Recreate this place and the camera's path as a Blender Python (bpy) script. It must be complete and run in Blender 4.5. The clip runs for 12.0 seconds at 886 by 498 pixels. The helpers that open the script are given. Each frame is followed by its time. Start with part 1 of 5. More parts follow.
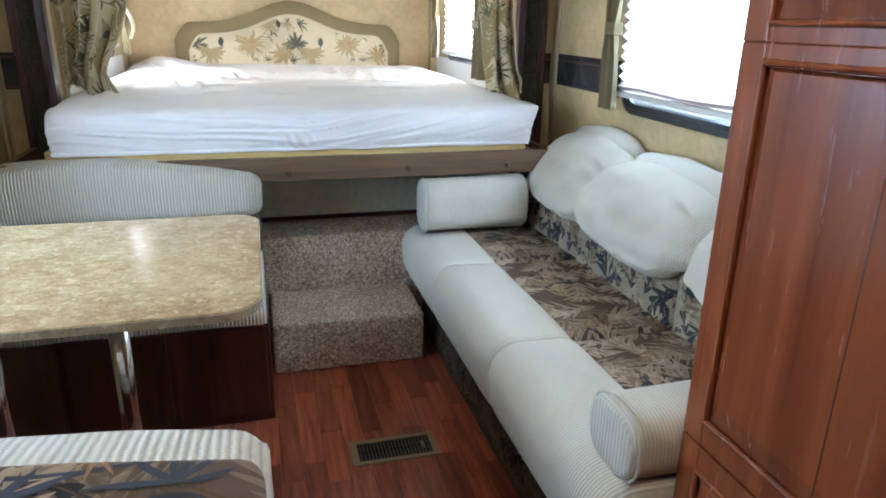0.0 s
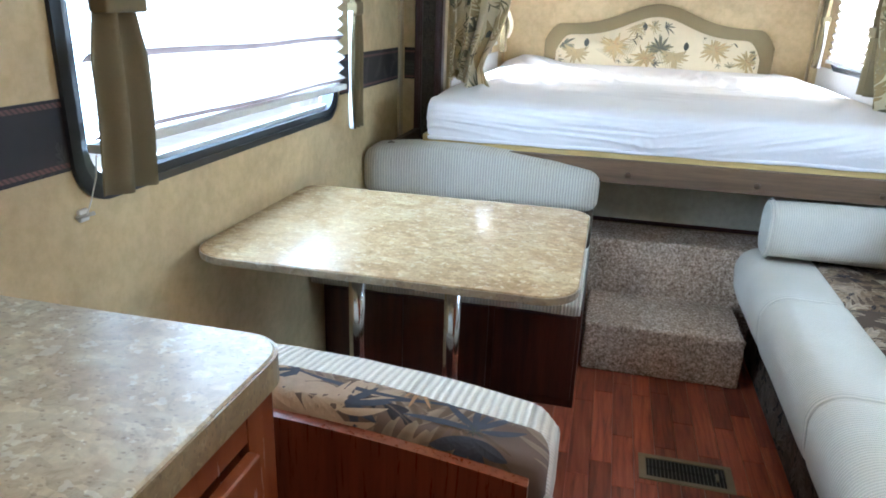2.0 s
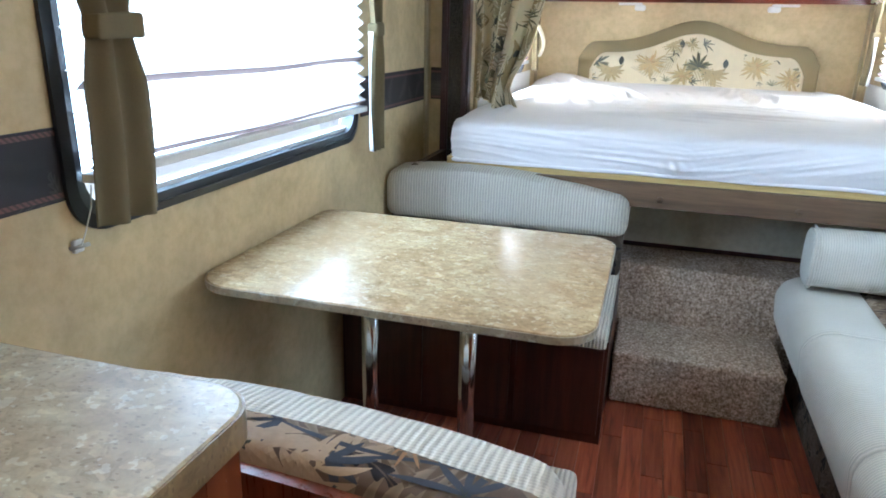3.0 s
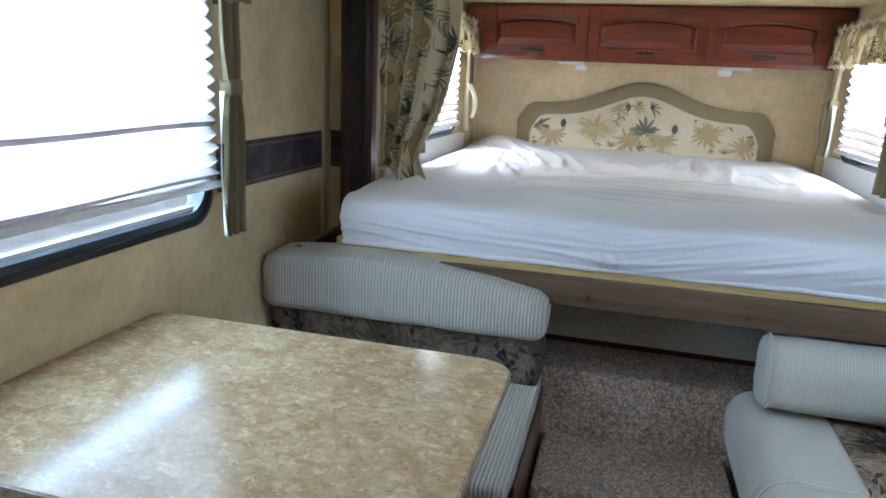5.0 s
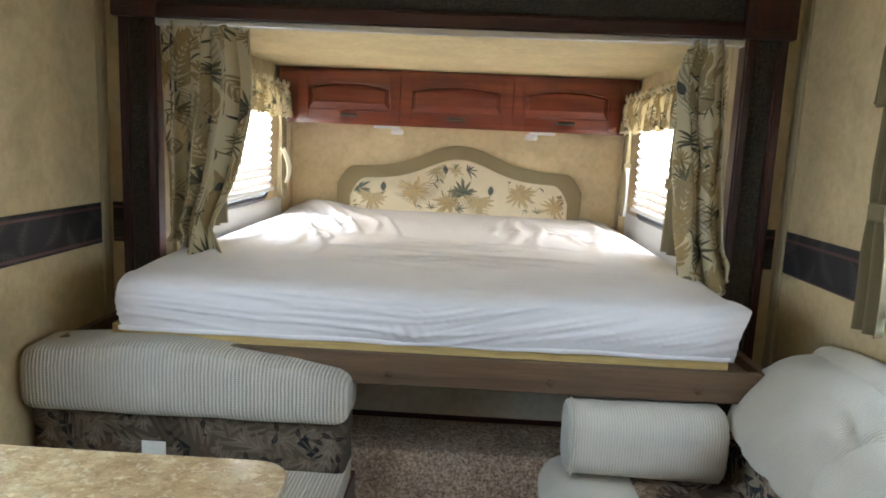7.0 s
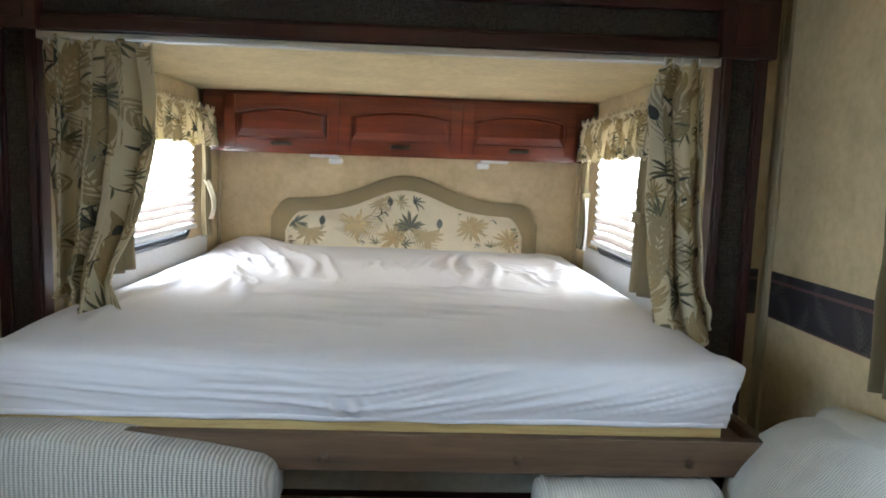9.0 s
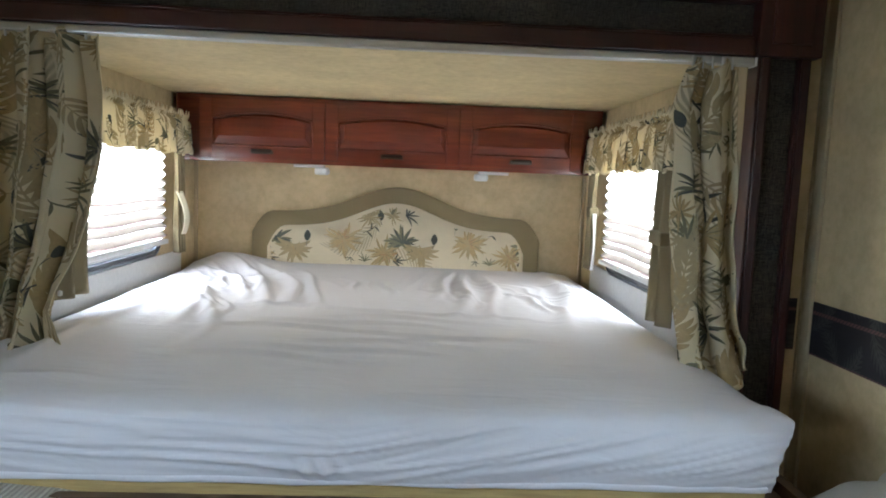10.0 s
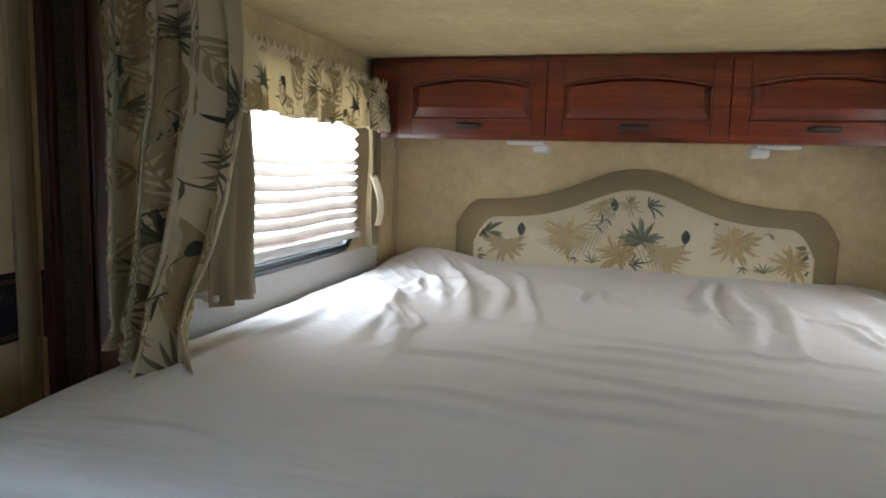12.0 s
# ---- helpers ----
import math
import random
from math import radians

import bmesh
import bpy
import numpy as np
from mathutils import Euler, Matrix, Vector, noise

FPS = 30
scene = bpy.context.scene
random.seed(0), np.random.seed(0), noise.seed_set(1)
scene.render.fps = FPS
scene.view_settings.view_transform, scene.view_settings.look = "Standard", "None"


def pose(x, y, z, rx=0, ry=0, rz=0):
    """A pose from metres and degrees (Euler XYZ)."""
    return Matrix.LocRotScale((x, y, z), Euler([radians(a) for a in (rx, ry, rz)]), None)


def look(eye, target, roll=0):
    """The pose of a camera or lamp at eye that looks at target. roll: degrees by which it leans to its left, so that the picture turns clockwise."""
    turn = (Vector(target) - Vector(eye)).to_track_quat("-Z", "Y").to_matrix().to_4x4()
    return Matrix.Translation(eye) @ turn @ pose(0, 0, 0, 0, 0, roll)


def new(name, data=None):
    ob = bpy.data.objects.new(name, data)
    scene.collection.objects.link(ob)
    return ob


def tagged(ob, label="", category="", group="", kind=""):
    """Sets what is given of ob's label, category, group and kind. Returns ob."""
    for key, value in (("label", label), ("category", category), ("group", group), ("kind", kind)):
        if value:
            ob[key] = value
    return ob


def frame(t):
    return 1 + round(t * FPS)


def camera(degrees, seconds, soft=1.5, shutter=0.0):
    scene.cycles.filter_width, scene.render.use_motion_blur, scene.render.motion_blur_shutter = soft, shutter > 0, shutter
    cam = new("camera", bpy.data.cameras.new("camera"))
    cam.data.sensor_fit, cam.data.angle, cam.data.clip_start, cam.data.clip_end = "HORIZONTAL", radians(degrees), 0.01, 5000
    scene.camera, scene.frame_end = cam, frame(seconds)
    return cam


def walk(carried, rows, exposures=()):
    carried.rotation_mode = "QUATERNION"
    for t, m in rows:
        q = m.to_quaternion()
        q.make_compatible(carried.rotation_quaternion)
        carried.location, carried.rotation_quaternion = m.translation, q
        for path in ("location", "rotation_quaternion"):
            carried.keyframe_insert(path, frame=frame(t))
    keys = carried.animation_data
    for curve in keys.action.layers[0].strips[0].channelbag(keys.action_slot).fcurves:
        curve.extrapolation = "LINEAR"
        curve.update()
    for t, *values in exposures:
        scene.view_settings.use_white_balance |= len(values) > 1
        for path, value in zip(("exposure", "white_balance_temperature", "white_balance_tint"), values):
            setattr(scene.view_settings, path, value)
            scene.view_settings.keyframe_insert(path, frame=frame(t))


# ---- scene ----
from mathutils.bvhtree import BVHTree
cam = camera(66.5, 12.0, soft=1.8)
PATH = [
    (0, (-0.115, 0.227, 1.274), (0.391, 2.053, 0.632), 1.1),
    (0.5, (-0.162, 0.145, 1.29), (0.071, 2.021, 0.636), 2.1),
    (1, (-0.164, 0.109, 1.289), (-0.209, 2.001, 0.643), 3.2),
    (1.5, (-0.137, 0.126, 1.286), (-0.39, 1.996, 0.623), 3.3),
    (2, (-0.107, 0.174, 1.29), (-0.541, 2.009, 0.624), 1.9),
    (2.5, (-0.08, 0.214, 1.297), (-0.627, 2.025, 0.648), 1.4),
    (4.3, (-0.06, 0.575, 1.312), (-0.579, 2.429, 0.771), 0.5),
    (4.5, (-0.034, 0.644, 1.318), (-0.543, 2.505, 0.792), 0.5),
    (5, (0.053, 0.795, 1.332), (-0.435, 2.672, 0.847), 2.6),
    (5.5, (0.123, 0.871, 1.339), (-0.319, 2.775, 0.914), 2.6),
    (6, (0.168, 0.89, 1.348), (-0.163, 2.828, 0.984), 1.6),
    (6.5, (0.18, 0.908, 1.362), (0.028, 2.874, 1.031), 2.8),
    (7, (0.187, 0.93, 1.369), (0.115, 2.906, 1.064), 2.5),
    (9, (0.186, 1.238, 1.392), (0.264, 3.223, 1.165), 2.0),
    (9.5, (0.196, 1.344, 1.398), (0.297, 3.329, 1.183), 2.2),
    (10, (0.203, 1.495, 1.403), (0.29, 3.483, 1.204), 2.3),
    (10.5, (0.226, 1.663, 1.409), (0.258, 3.653, 1.213), 3.5),
    (11, (0.223, 1.786, 1.396), (0.125, 3.772, 1.174), 3.3),
    (11.5, (0.195, 1.949, 1.391), (-0.087, 3.914, 1.149), 2.9),
    (12, (0.093, 2.101, 1.356), (-0.427, 4.017, 1.114), 1.6),
]
EXPOSURES = [(0, 0.25, 5700, 10), (1.0, 0.45, 5450, 10), (2.5, 0.45, 5450, 10), (4.5, -0.38, 5350, 10), (5.5, -0.42, 5450, 10), (6.2, -0.34, 5900, 10), (7.0, -0.26, 6250, 11), (9.0, -0.50, 5800, 10), (9.5, -0.60, 5650, 10), (10.5, -0.68, 5750, 10), (11.5, -0.96, 5950, 10), (12, -1.14, 5900, 10)]
walk(cam, [(t, look(eye, target, roll)) for t, eye, target, roll in PATH], EXPOSURES)

# ---- light ----
world = bpy.data.worlds.new("sky")
scene.world = world
world.use_nodes = True
wn = world.node_tree.nodes
sky = wn.new("ShaderNodeTexSky")
sky.sky_type, sky.sun_disc, sky.sun_elevation, sky.sun_rotation = "NISHITA", False, radians(42), radians(0)
wn["Background"].inputs["Strength"].default_value = 0.12
world.node_tree.links.new(sky.outputs["Color"], wn["Background"].inputs["Color"])

sun = new("sun", bpy.data.lights.new("sun", "SUN"))
sun.data.energy, sun.data.angle, sun.data.color = 4.8, radians(0.5), (1.0, 0.95, 0.88)
sun.matrix_world = look((0, 8, 7.2), (0, 0, 0))


def window_light(x, y, z, wide, high, facing, watts, colour, fall=0.75):
    """Daylight standing in the opening of a window, leaning out at its head as the sky does."""
    lamp = new("window_daylight", bpy.data.lights.new("window_daylight", "AREA"))
    lamp.data.shape, lamp.data.size, lamp.data.size_y = "RECTANGLE", wide, high
    lamp.data.energy, lamp.data.color = watts, colour
    lamp.matrix_world = look((x, y, z), (x + facing, y, z - fall))
    return lamp


DAY, SHADE = (0.605, 0.805, 1.0), (0.84, 0.92, 1.0)
window_light(-1.44, 1.95, 1.26, 2.10, 1.06, 1, 205, DAY)
window_light(1.61, 2.10, 1.32, 1.30, 0.92, -1, 150, DAY)
window_light(-1.21, 3.86, 1.42, 1.20, 0.62, 1, 425, SHADE, 1.9)
window_light(1.395, 3.86, 1.42, 1.20, 0.62, -1, 400, SHADE, 1.9)


# ---- materials ----
class Nodes:
    """A short way to write a node material."""

    def __init__(self, name, roughness=0.6, metallic=0.0, specular=0.5):
        self.m = bpy.data.materials.new(name)
        self.m.use_nodes = True
        self.t = self.m.node_tree
        self.b = self.t.nodes["Principled BSDF"]
        self.b.inputs["Roughness"].default_value = roughness
        self.b.inputs["Metallic"].default_value = metallic
        self.b.inputs["Specular IOR Level"].default_value = specular
        self.co = self.t.nodes.new("ShaderNodeTexCoord").outputs["Object"]

    def add(self, kind, **inputs):
        n = self.t.nodes.new("ShaderNode" + kind)
        for k, v in inputs.items():
            self.put(n, k.replace("_", " "), v)
        return n

    def put(self, n, key, v):
        s = n.inputs[key]
        if isinstance(v, bpy.types.NodeSocket):
            self.t.links.new(v, s)
        else:
            s.default_value = v

    def math(self, op, a, b=0.0, c=0.0):
        n = self.t.nodes.new("ShaderNodeMath")
        n.operation = op
        for i, v in enumerate((a, b, c)):
            if isinstance(v, bpy.types.NodeSocket):
                self.t.links.new(v, n.inputs[i])
            else:
                n.inputs[i].default_value = v
        return n.outputs[0]

    def scaled(self, sx, sy, sz, at=None):
        n = self.add("Mapping", Vector=at or self.co, Scale=(sx, sy, sz))
        return n.outputs["Vector"]

    def noise(self, scale, detail=4.0, rough=0.55, at=None, warp=0.0):
        n = self.add("TexNoise", Vector=at or self.co, Scale=scale, Detail=detail, Roughness=rough, Distortion=warp)
        return n.outputs["Fac"]

    def ramp(self, fac, *stops):
        n = self.add("ValToRGB", Fac=fac)
        while len(n.color_ramp.elements) < len(stops):
            n.color_ramp.elements.new(0.5)
        for e, (p, c) in zip(n.color_ramp.elements, stops):
            e.position, e.color = p, (*c, 1.0)
        return n.outputs["Color"]

    def mix(self, fac, a, b, mode="MIX"):
        n = self.t.nodes.new("ShaderNodeMix")
        n.data_type, n.blend_type = "RGBA", mode
        for k, v in ((0, fac), (6, a), (7, b)):
            if isinstance(v, bpy.types.NodeSocket):
                self.t.links.new(v, n.inputs[k])
            else:
                n.inputs[k].default_value = v if k == 0 else (*v, 1.0)
        return n.outputs[2]

    def colour(self, c):
        self.put(self.b, "Base Color", c if isinstance(c, bpy.types.NodeSocket) else (*c, 1.0))
        return self

    def rough(self, c):
        self.put(self.b, "Roughness", c)
        return self

    def bump(self, height, strength=0.3, distance=0.002):
        n = self.add("Bump", Height=height, Strength=strength, Distance=distance)
        self.put(self.b, "Normal", n.outputs["Normal"])
        return self

    def axes(self, order):
        """Object coordinates turned so that the named pair of axes come first."""
        s = self.add("SeparateXYZ", Vector=self.co)
        up = s.outputs[order[1].upper()]
        if len(order) > 2:  # cloth that runs on round an edge
            up = self.math("ADD", up, s.outputs[order[2].upper()])
        c = self.add("CombineXYZ", X=s.outputs[order[0].upper()], Y=up)
        return c.outputs["Vector"]


def m_wallpaper(name, base=(0.60, 0.465, 0.262), depth=0.80):
    n = Nodes(name, 0.62, specular=0.3)
    dark = tuple(c * depth for c in base)
    light = tuple(min(1, c * 1.12) for c in base)
    a = n.ramp(n.noise(5.0, 6, 0.6, warp=0.6), (0.30, dark), (0.52, base), (0.72, light))
    b = n.ramp(n.noise(38.0, 4, 0.6), (0.35, (0.80, 0.78, 0.74)), (0.6, (1, 1, 1)))
    n.colour(n.mix(0.55, a, b, "MULTIPLY"))
    return n.bump(n.noise(220.0, 2), 0.15, 0.001).m


def m_wood(name, dark, light, along="z", rough=0.32, fine=1.0, streak=0.6):
    n = Nodes(name, rough)
    k = {"x": (0.9, 14, 14), "y": (14, 0.9, 14), "z": (14, 14, 0.9)}[along]
    at = n.scaled(*[c * fine for c in k])
    broad = n.noise(1.6, 5, 0.55, at, 0.8)
    grain = n.noise(9.0, 6, 0.7, at, 0.3)
    c = n.ramp(broad, (0.25, dark), (0.75, light))
    g = n.ramp(grain, (0.36, (0.62, 0.56, 0.52)), (0.58, (1, 1, 1)))
    c = n.mix(streak, c, g, "MULTIPLY")
    blotch = n.ramp(n.noise(3.0, 3), (0.3, (0.82, 0.8, 0.78)), (0.7, (1.06, 1.04, 1.0)))
    n.colour(n.mix(0.7, c, blotch, "MULTIPLY"))
    n.rough(n.math("MULTIPLY_ADD", grain, 0.18, rough - 0.06))
    return n.bump(grain, 0.08, 0.001).m


def m_plank():
    n = Nodes("laminate_plank", 0.28)
    info = n.t.nodes.new("ShaderNodeObjectInfo")
    shift = n.add("CombineXYZ", X=n.math("MULTIPLY", info.outputs["Random"], 40.0), Y=n.math("MULTIPLY", info.outputs["Random"], 17.0))
    at = n.add("VectorMath", **{})
    at.operation = "ADD"
    n.t.links.new(n.co, at.inputs[0])
    n.t.links.new(shift.outputs[0], at.inputs[1])
    p = n.scaled(24, 1.6, 24, at.outputs[0])
    grain = n.noise(2.2, 6, 0.65, p, 0.5)
    c = n.ramp(grain, (0.28, (0.105, 0.026, 0.015)), (0.5, (0.31, 0.075, 0.038)), (0.75, (0.46, 0.145, 0.073)))
    tone = n.ramp(info.outputs["Random"], (0.0, (0.55, 0.50, 0.5)), (0.5, (0.95, 0.92, 0.9)), (1.0, (1.35, 1.25, 1.15)))
    n.colour(n.mix(1.0, c, tone, "MULTIPLY"))
    return n.bump(grain, 0.05, 0.001).m


def m_laminate(name, tint=(1.0, 1.0, 1.0), rough=0.12, specular=0.5):
    """Speckled stone-look laminate."""
    n = Nodes(name, rough, specular=specular)
    big = n.noise(9.0, 5, 0.6, warp=1.2)
    c = n.ramp(big, (0.30, (0.26, 0.198, 0.135)), (0.45, (0.32, 0.256, 0.180)), (0.58, (0.37, 0.315, 0.235)), (0.75, (0.41, 0.375, 0.305)))
    v = n.noise(34.0, 6, 0.7, warp=2.0)
    c = n.mix(0.8, c, n.ramp(v, (0.34, (0.72, 0.68, 0.63)), (0.48, (0.98, 0.96, 0.93)), (0.66, (1.14, 1.12, 1.10))), "MULTIPLY")
    chips = n.add("TexVoronoi", Vector=n.add("Mapping", Vector=n.co, Scale=(1, 1.7, 1)).outputs[0], Scale=70.0, Randomness=1.0)
    c = n.mix(n.math("MULTIPLY", n.math("GREATER_THAN", n.noise(60.0, 2), 0.62), 0.28), c, (0.62, 0.60, 0.55))
    c = n.mix(n.math("MULTIPLY", n.math("LESS_THAN", chips.outputs["Distance"], 0.2), 0.45), c, (0.13, 0.09, 0.06))
    warped = n.add("VectorMath", **{})
    warped.operation = "ADD"
    n.t.links.new(n.co, warped.inputs[0])
    n.t.links.new(n.add("Mapping", Vector=n.add("TexNoise", Vector=n.co, Scale=30.0).outputs["Color"], Scale=(0.03, 0.03, 0.03)).outputs[0], warped.inputs[1])
    flake = n.add("TexVoronoi", Vector=n.add("Mapping", Vector=warped.outputs[0], Rotation=(0, 0, 0.6), Scale=(1, 2.1, 1)).outputs[0], Scale=44.0)
    tone = n.add("SeparateColor", Color=flake.outputs["Color"]).outputs["Red"]
    c = n.mix(0.32, c, n.ramp(tone, (0.0, (0.62, 0.60, 0.55)), (0.3, (0.92, 0.92, 0.90)), (0.75, (1.0, 1.0, 1.0)), (1.0, (1.6, 1.62, 1.6))), "MULTIPLY")
    n.colour(n.mix(1.0, c, tint, "MULTIPLY"))
    n.rough(n.math("MULTIPLY_ADD", v, 0.06, rough - 0.03))
    return n.bump(v, 0.015, 0.0004).m


def leaves(n, base, at, scale, colour, keep, long=0.46, wide=0.15, fronds=9.0, seed=0.0):
    """One scatter of palm-like leaves over a cloth: base where there is no leaf."""
    moved = n.add("Mapping", Vector=at, Location=(seed, seed * 0.7, 0)).outputs[0]
    v = n.t.nodes.new("ShaderNodeTexVoronoi")
    v.voronoi_dimensions = "2D"
    n.put(v, "Vector", moved), n.put(v, "Scale", scale), n.put(v, "Randomness", 0.85)
    rnd = n.add("SeparateColor", Color=v.outputs["Color"])
    d = n.add("VectorMath")
    d.operation = "SUBTRACT"
    n.t.links.new(moved, d.inputs[0]), n.t.links.new(v.outputs["Position"], d.inputs[1])
    s = n.add("SeparateXYZ", Vector=d.outputs[0])
    x, y = n.math("MULTIPLY", s.outputs["X"], scale), n.math("MULTIPLY", s.outputs["Y"], scale)
    ang = n.math("MULTIPLY", rnd.outputs["Red"], 6.283)
    ca, sa = n.math("COSINE", ang), n.math("SINE", ang)
    u = n.math("ADD", n.math("MULTIPLY", x, ca), n.math("MULTIPLY", y, sa))
    w = n.math("SUBTRACT", n.math("MULTIPLY", y, ca), n.math("MULTIPLY", x, sa))
    w = n.math("ADD", w, n.math("MULTIPLY", n.math("MULTIPLY", u, u), 0.5))
    ratio = n.math("DIVIDE", u, long)
    half = n.math("MULTIPLY", n.math("SUBTRACT", 1.0, n.math("MULTIPLY", ratio, ratio)), wide)
    aw = n.math("ABSOLUTE", w)
    frond = n.math("SINE", n.math("MULTIPLY", n.math("SUBTRACT", u, n.math("MULTIPLY", aw, 1.3)), fronds * 6.283))
    edge = n.math("MULTIPLY", half, n.math("MULTIPLY_ADD", frond, 0.42, 0.62))
    inside = n.math("LESS_THAN", aw, edge)
    inside = n.math("MULTIPLY", inside, n.math("LESS_THAN", rnd.outputs["Green"], keep))
    split = n.math("GREATER_THAN", aw, 0.012)
    inside = n.math("MULTIPLY", inside, n.math("MULTIPLY_ADD", split, 0.6, 0.4))
    shade = n.mix(n.math("MULTIPLY_ADD", frond, 0.28, 0.38), colour, tuple(c * 0.42 for c in colour))
    return n.mix(n.math("MULTIPLY", inside, 0.92), base, shade)


def fans(n, base, at, scale, colour, keep, reach, spikes, seed=0.0):
    """A scatter of palm fans: narrow leaflets that spread from one point."""
    moved = n.add("Mapping", Vector=at, Location=(seed, seed * 1.3, 0)).outputs[0]
    v = n.t.nodes.new("ShaderNodeTexVoronoi")
    v.voronoi_dimensions = "2D"
    n.put(v, "Vector", moved), n.put(v, "Scale", scale), n.put(v, "Randomness", 0.75)
    rnd = n.add("SeparateColor", Color=v.outputs["Color"])
    d = n.add("VectorMath")
    d.operation = "SUBTRACT"
    n.t.links.new(moved, d.inputs[0]), n.t.links.new(v.outputs["Position"], d.inputs[1])
    s = n.add("SeparateXYZ", Vector=d.outputs[0])
    x, y = n.math("MULTIPLY", s.outputs["X"], scale), n.math("MULTIPLY", s.outputs["Y"], scale)
    r = n.math("SQRT", n.math("ADD", n.math("MULTIPLY", x, x), n.math("MULTIPLY", y, y)))
    ang = n.math("ADD", n.math("ARCTAN2", y, x), n.math("MULTIPLY", rnd.outputs["Red"], 6.283))
    open_side = n.math("MULTIPLY_ADD", n.math("COSINE", ang), 0.50, 0.52)
    bend = n.math("ADD", n.math("MULTIPLY", ang, spikes), n.math("MULTIPLY", n.math("SINE", ang), 1.3))
    bend = n.math("ADD", bend, n.math("MULTIPLY", r, 2.0))
    leaflet = n.math("POWER", n.math("ABSOLUTE", n.math("SINE", bend)), 2.2)
    edge = n.math("MULTIPLY", n.math("MULTIPLY", n.math("MULTIPLY_ADD", leaflet, 0.9, 0.12), open_side), reach)
    inside = n.math("MULTIPLY", n.math("LESS_THAN", r, edge), n.math("LESS_THAN", rnd.outputs["Green"], keep))
    shade = n.mix(n.math("MULTIPLY", leaflet, 0.8), tuple(c * 0.45 for c in colour), colour)
    return n.mix(n.math("MULTIPLY", inside, 0.88), base, shade)


def m_floral(name, order, ground, kinds, rough=0.85, weave=900.0, sheer=0.0):
    n = Nodes(name, rough, specular=0.2)
    at = n.t.nodes["Texture Coordinate"].outputs["UV"] if order == "uv" else n.axes(order)
    c = n.mix(n.noise(26.0, 5), tuple(g * 0.86 for g in ground), ground)
    for i, (scale, colour, keep, long, wide, fronds) in enumerate(kinds):
        if not wide:
            c = fans(n, c, at, scale, colour, keep, long, fronds, seed=2.9 * i + 0.7)
            continue
        c = leaves(n, c, at, scale, colour, keep, long, wide, fronds, seed=3.7 * i + 0.4)
    n.colour(c)
    if sheer:
        tr = n.add("BsdfTranslucent", Color=c)
        mix = n.add("MixShader", Fac=sheer)
        n.t.links.new(n.b.outputs[0], mix.inputs[1]), n.t.links.new(tr.outputs[0], mix.inputs[2])
        n.t.links.new(mix.outputs[0], n.t.nodes["Material Output"].inputs["Surface"])
    return n.bump(n.noise(weave, 2), 0.25, 0.0008).m


def m_rib(name, axis, pitch, base=(0.66, 0.63, 0.55), cross=0.35, groove=0.64, relief=0.6):
    """Chenille with fine ribs that repeat along one axis."""
    n = Nodes(name, 0.9, specular=0.15)
    s = n.add("SeparateXYZ", Vector=n.co)
    jig = n.math("MULTIPLY", n.noise(60.0, 3), 0.35 * pitch)
    a = n.math("SINE", n.math("MULTIPLY", n.math("ADD", s.outputs[axis.upper()], jig), 6.283 / pitch))
    others = [c for c in "XYZ" if c != axis.upper()]
    sums = n.math("ADD", s.outputs[others[0]], s.outputs[others[1]])
    b = n.math("SINE", n.math("MULTIPLY", sums, 6.283 / (pitch * 0.55)))
    h = n.math("ADD", a, n.math("MULTIPLY", b, cross))
    h = n.math("ADD", h, n.math("MULTIPLY", n.noise(420.0, 2), 0.9))
    lo = tuple(c * groove for c in base)
    c = n.ramp(n.math("MULTIPLY_ADD", h, 0.25, 0.4), (0.08, lo), (0.55, base))
    soil = n.ramp(n.noise(4.0, 4), (0.3, (0.88, 0.86, 0.82)), (0.65, (1, 1, 1)))
    n.colour(n.mix(0.8, c, soil, "MULTIPLY"))
    return n.bump(h, relief, 0.0022).m


def m_carpet(name):
    n = Nodes(name, 0.97, specular=0.05)
    a = n.noise(120.0, 4, 0.75)
    c = n.ramp(a, (0.34, (0.15, 0.100, 0.070)), (0.5, (0.48, 0.36, 0.272)), (0.64, (0.82, 0.69, 0.56)))
    n.colour(n.mix(0.7, c, n.ramp(n.noise(7.0, 3), (0.3, (0.75, 0.73, 0.7)), (0.7, (1.1, 1.08, 1.05))), "MULTIPLY"))
    return n.bump(a, 1.0, 0.006).m


def m_sheet():
    n = Nodes("cotton_sheet", 0.8, specular=0.2)
    n.put(n.b, "Sheen Weight", 0.15)
    n.colour(n.ramp(n.noise(2.5, 4), (0.3, (0.80, 0.755, 0.745)), (0.7, (0.85, 0.81, 0.80))))
    at = n.scaled(1.0, 3.2, 2.0)
    h = n.math("ADD", n.noise(6.0, 5, 0.5, at, 1.4), n.math("MULTIPLY", n.noise(900.0, 2), 0.02))
    return n.bump(h, 0.20, 0.02).m


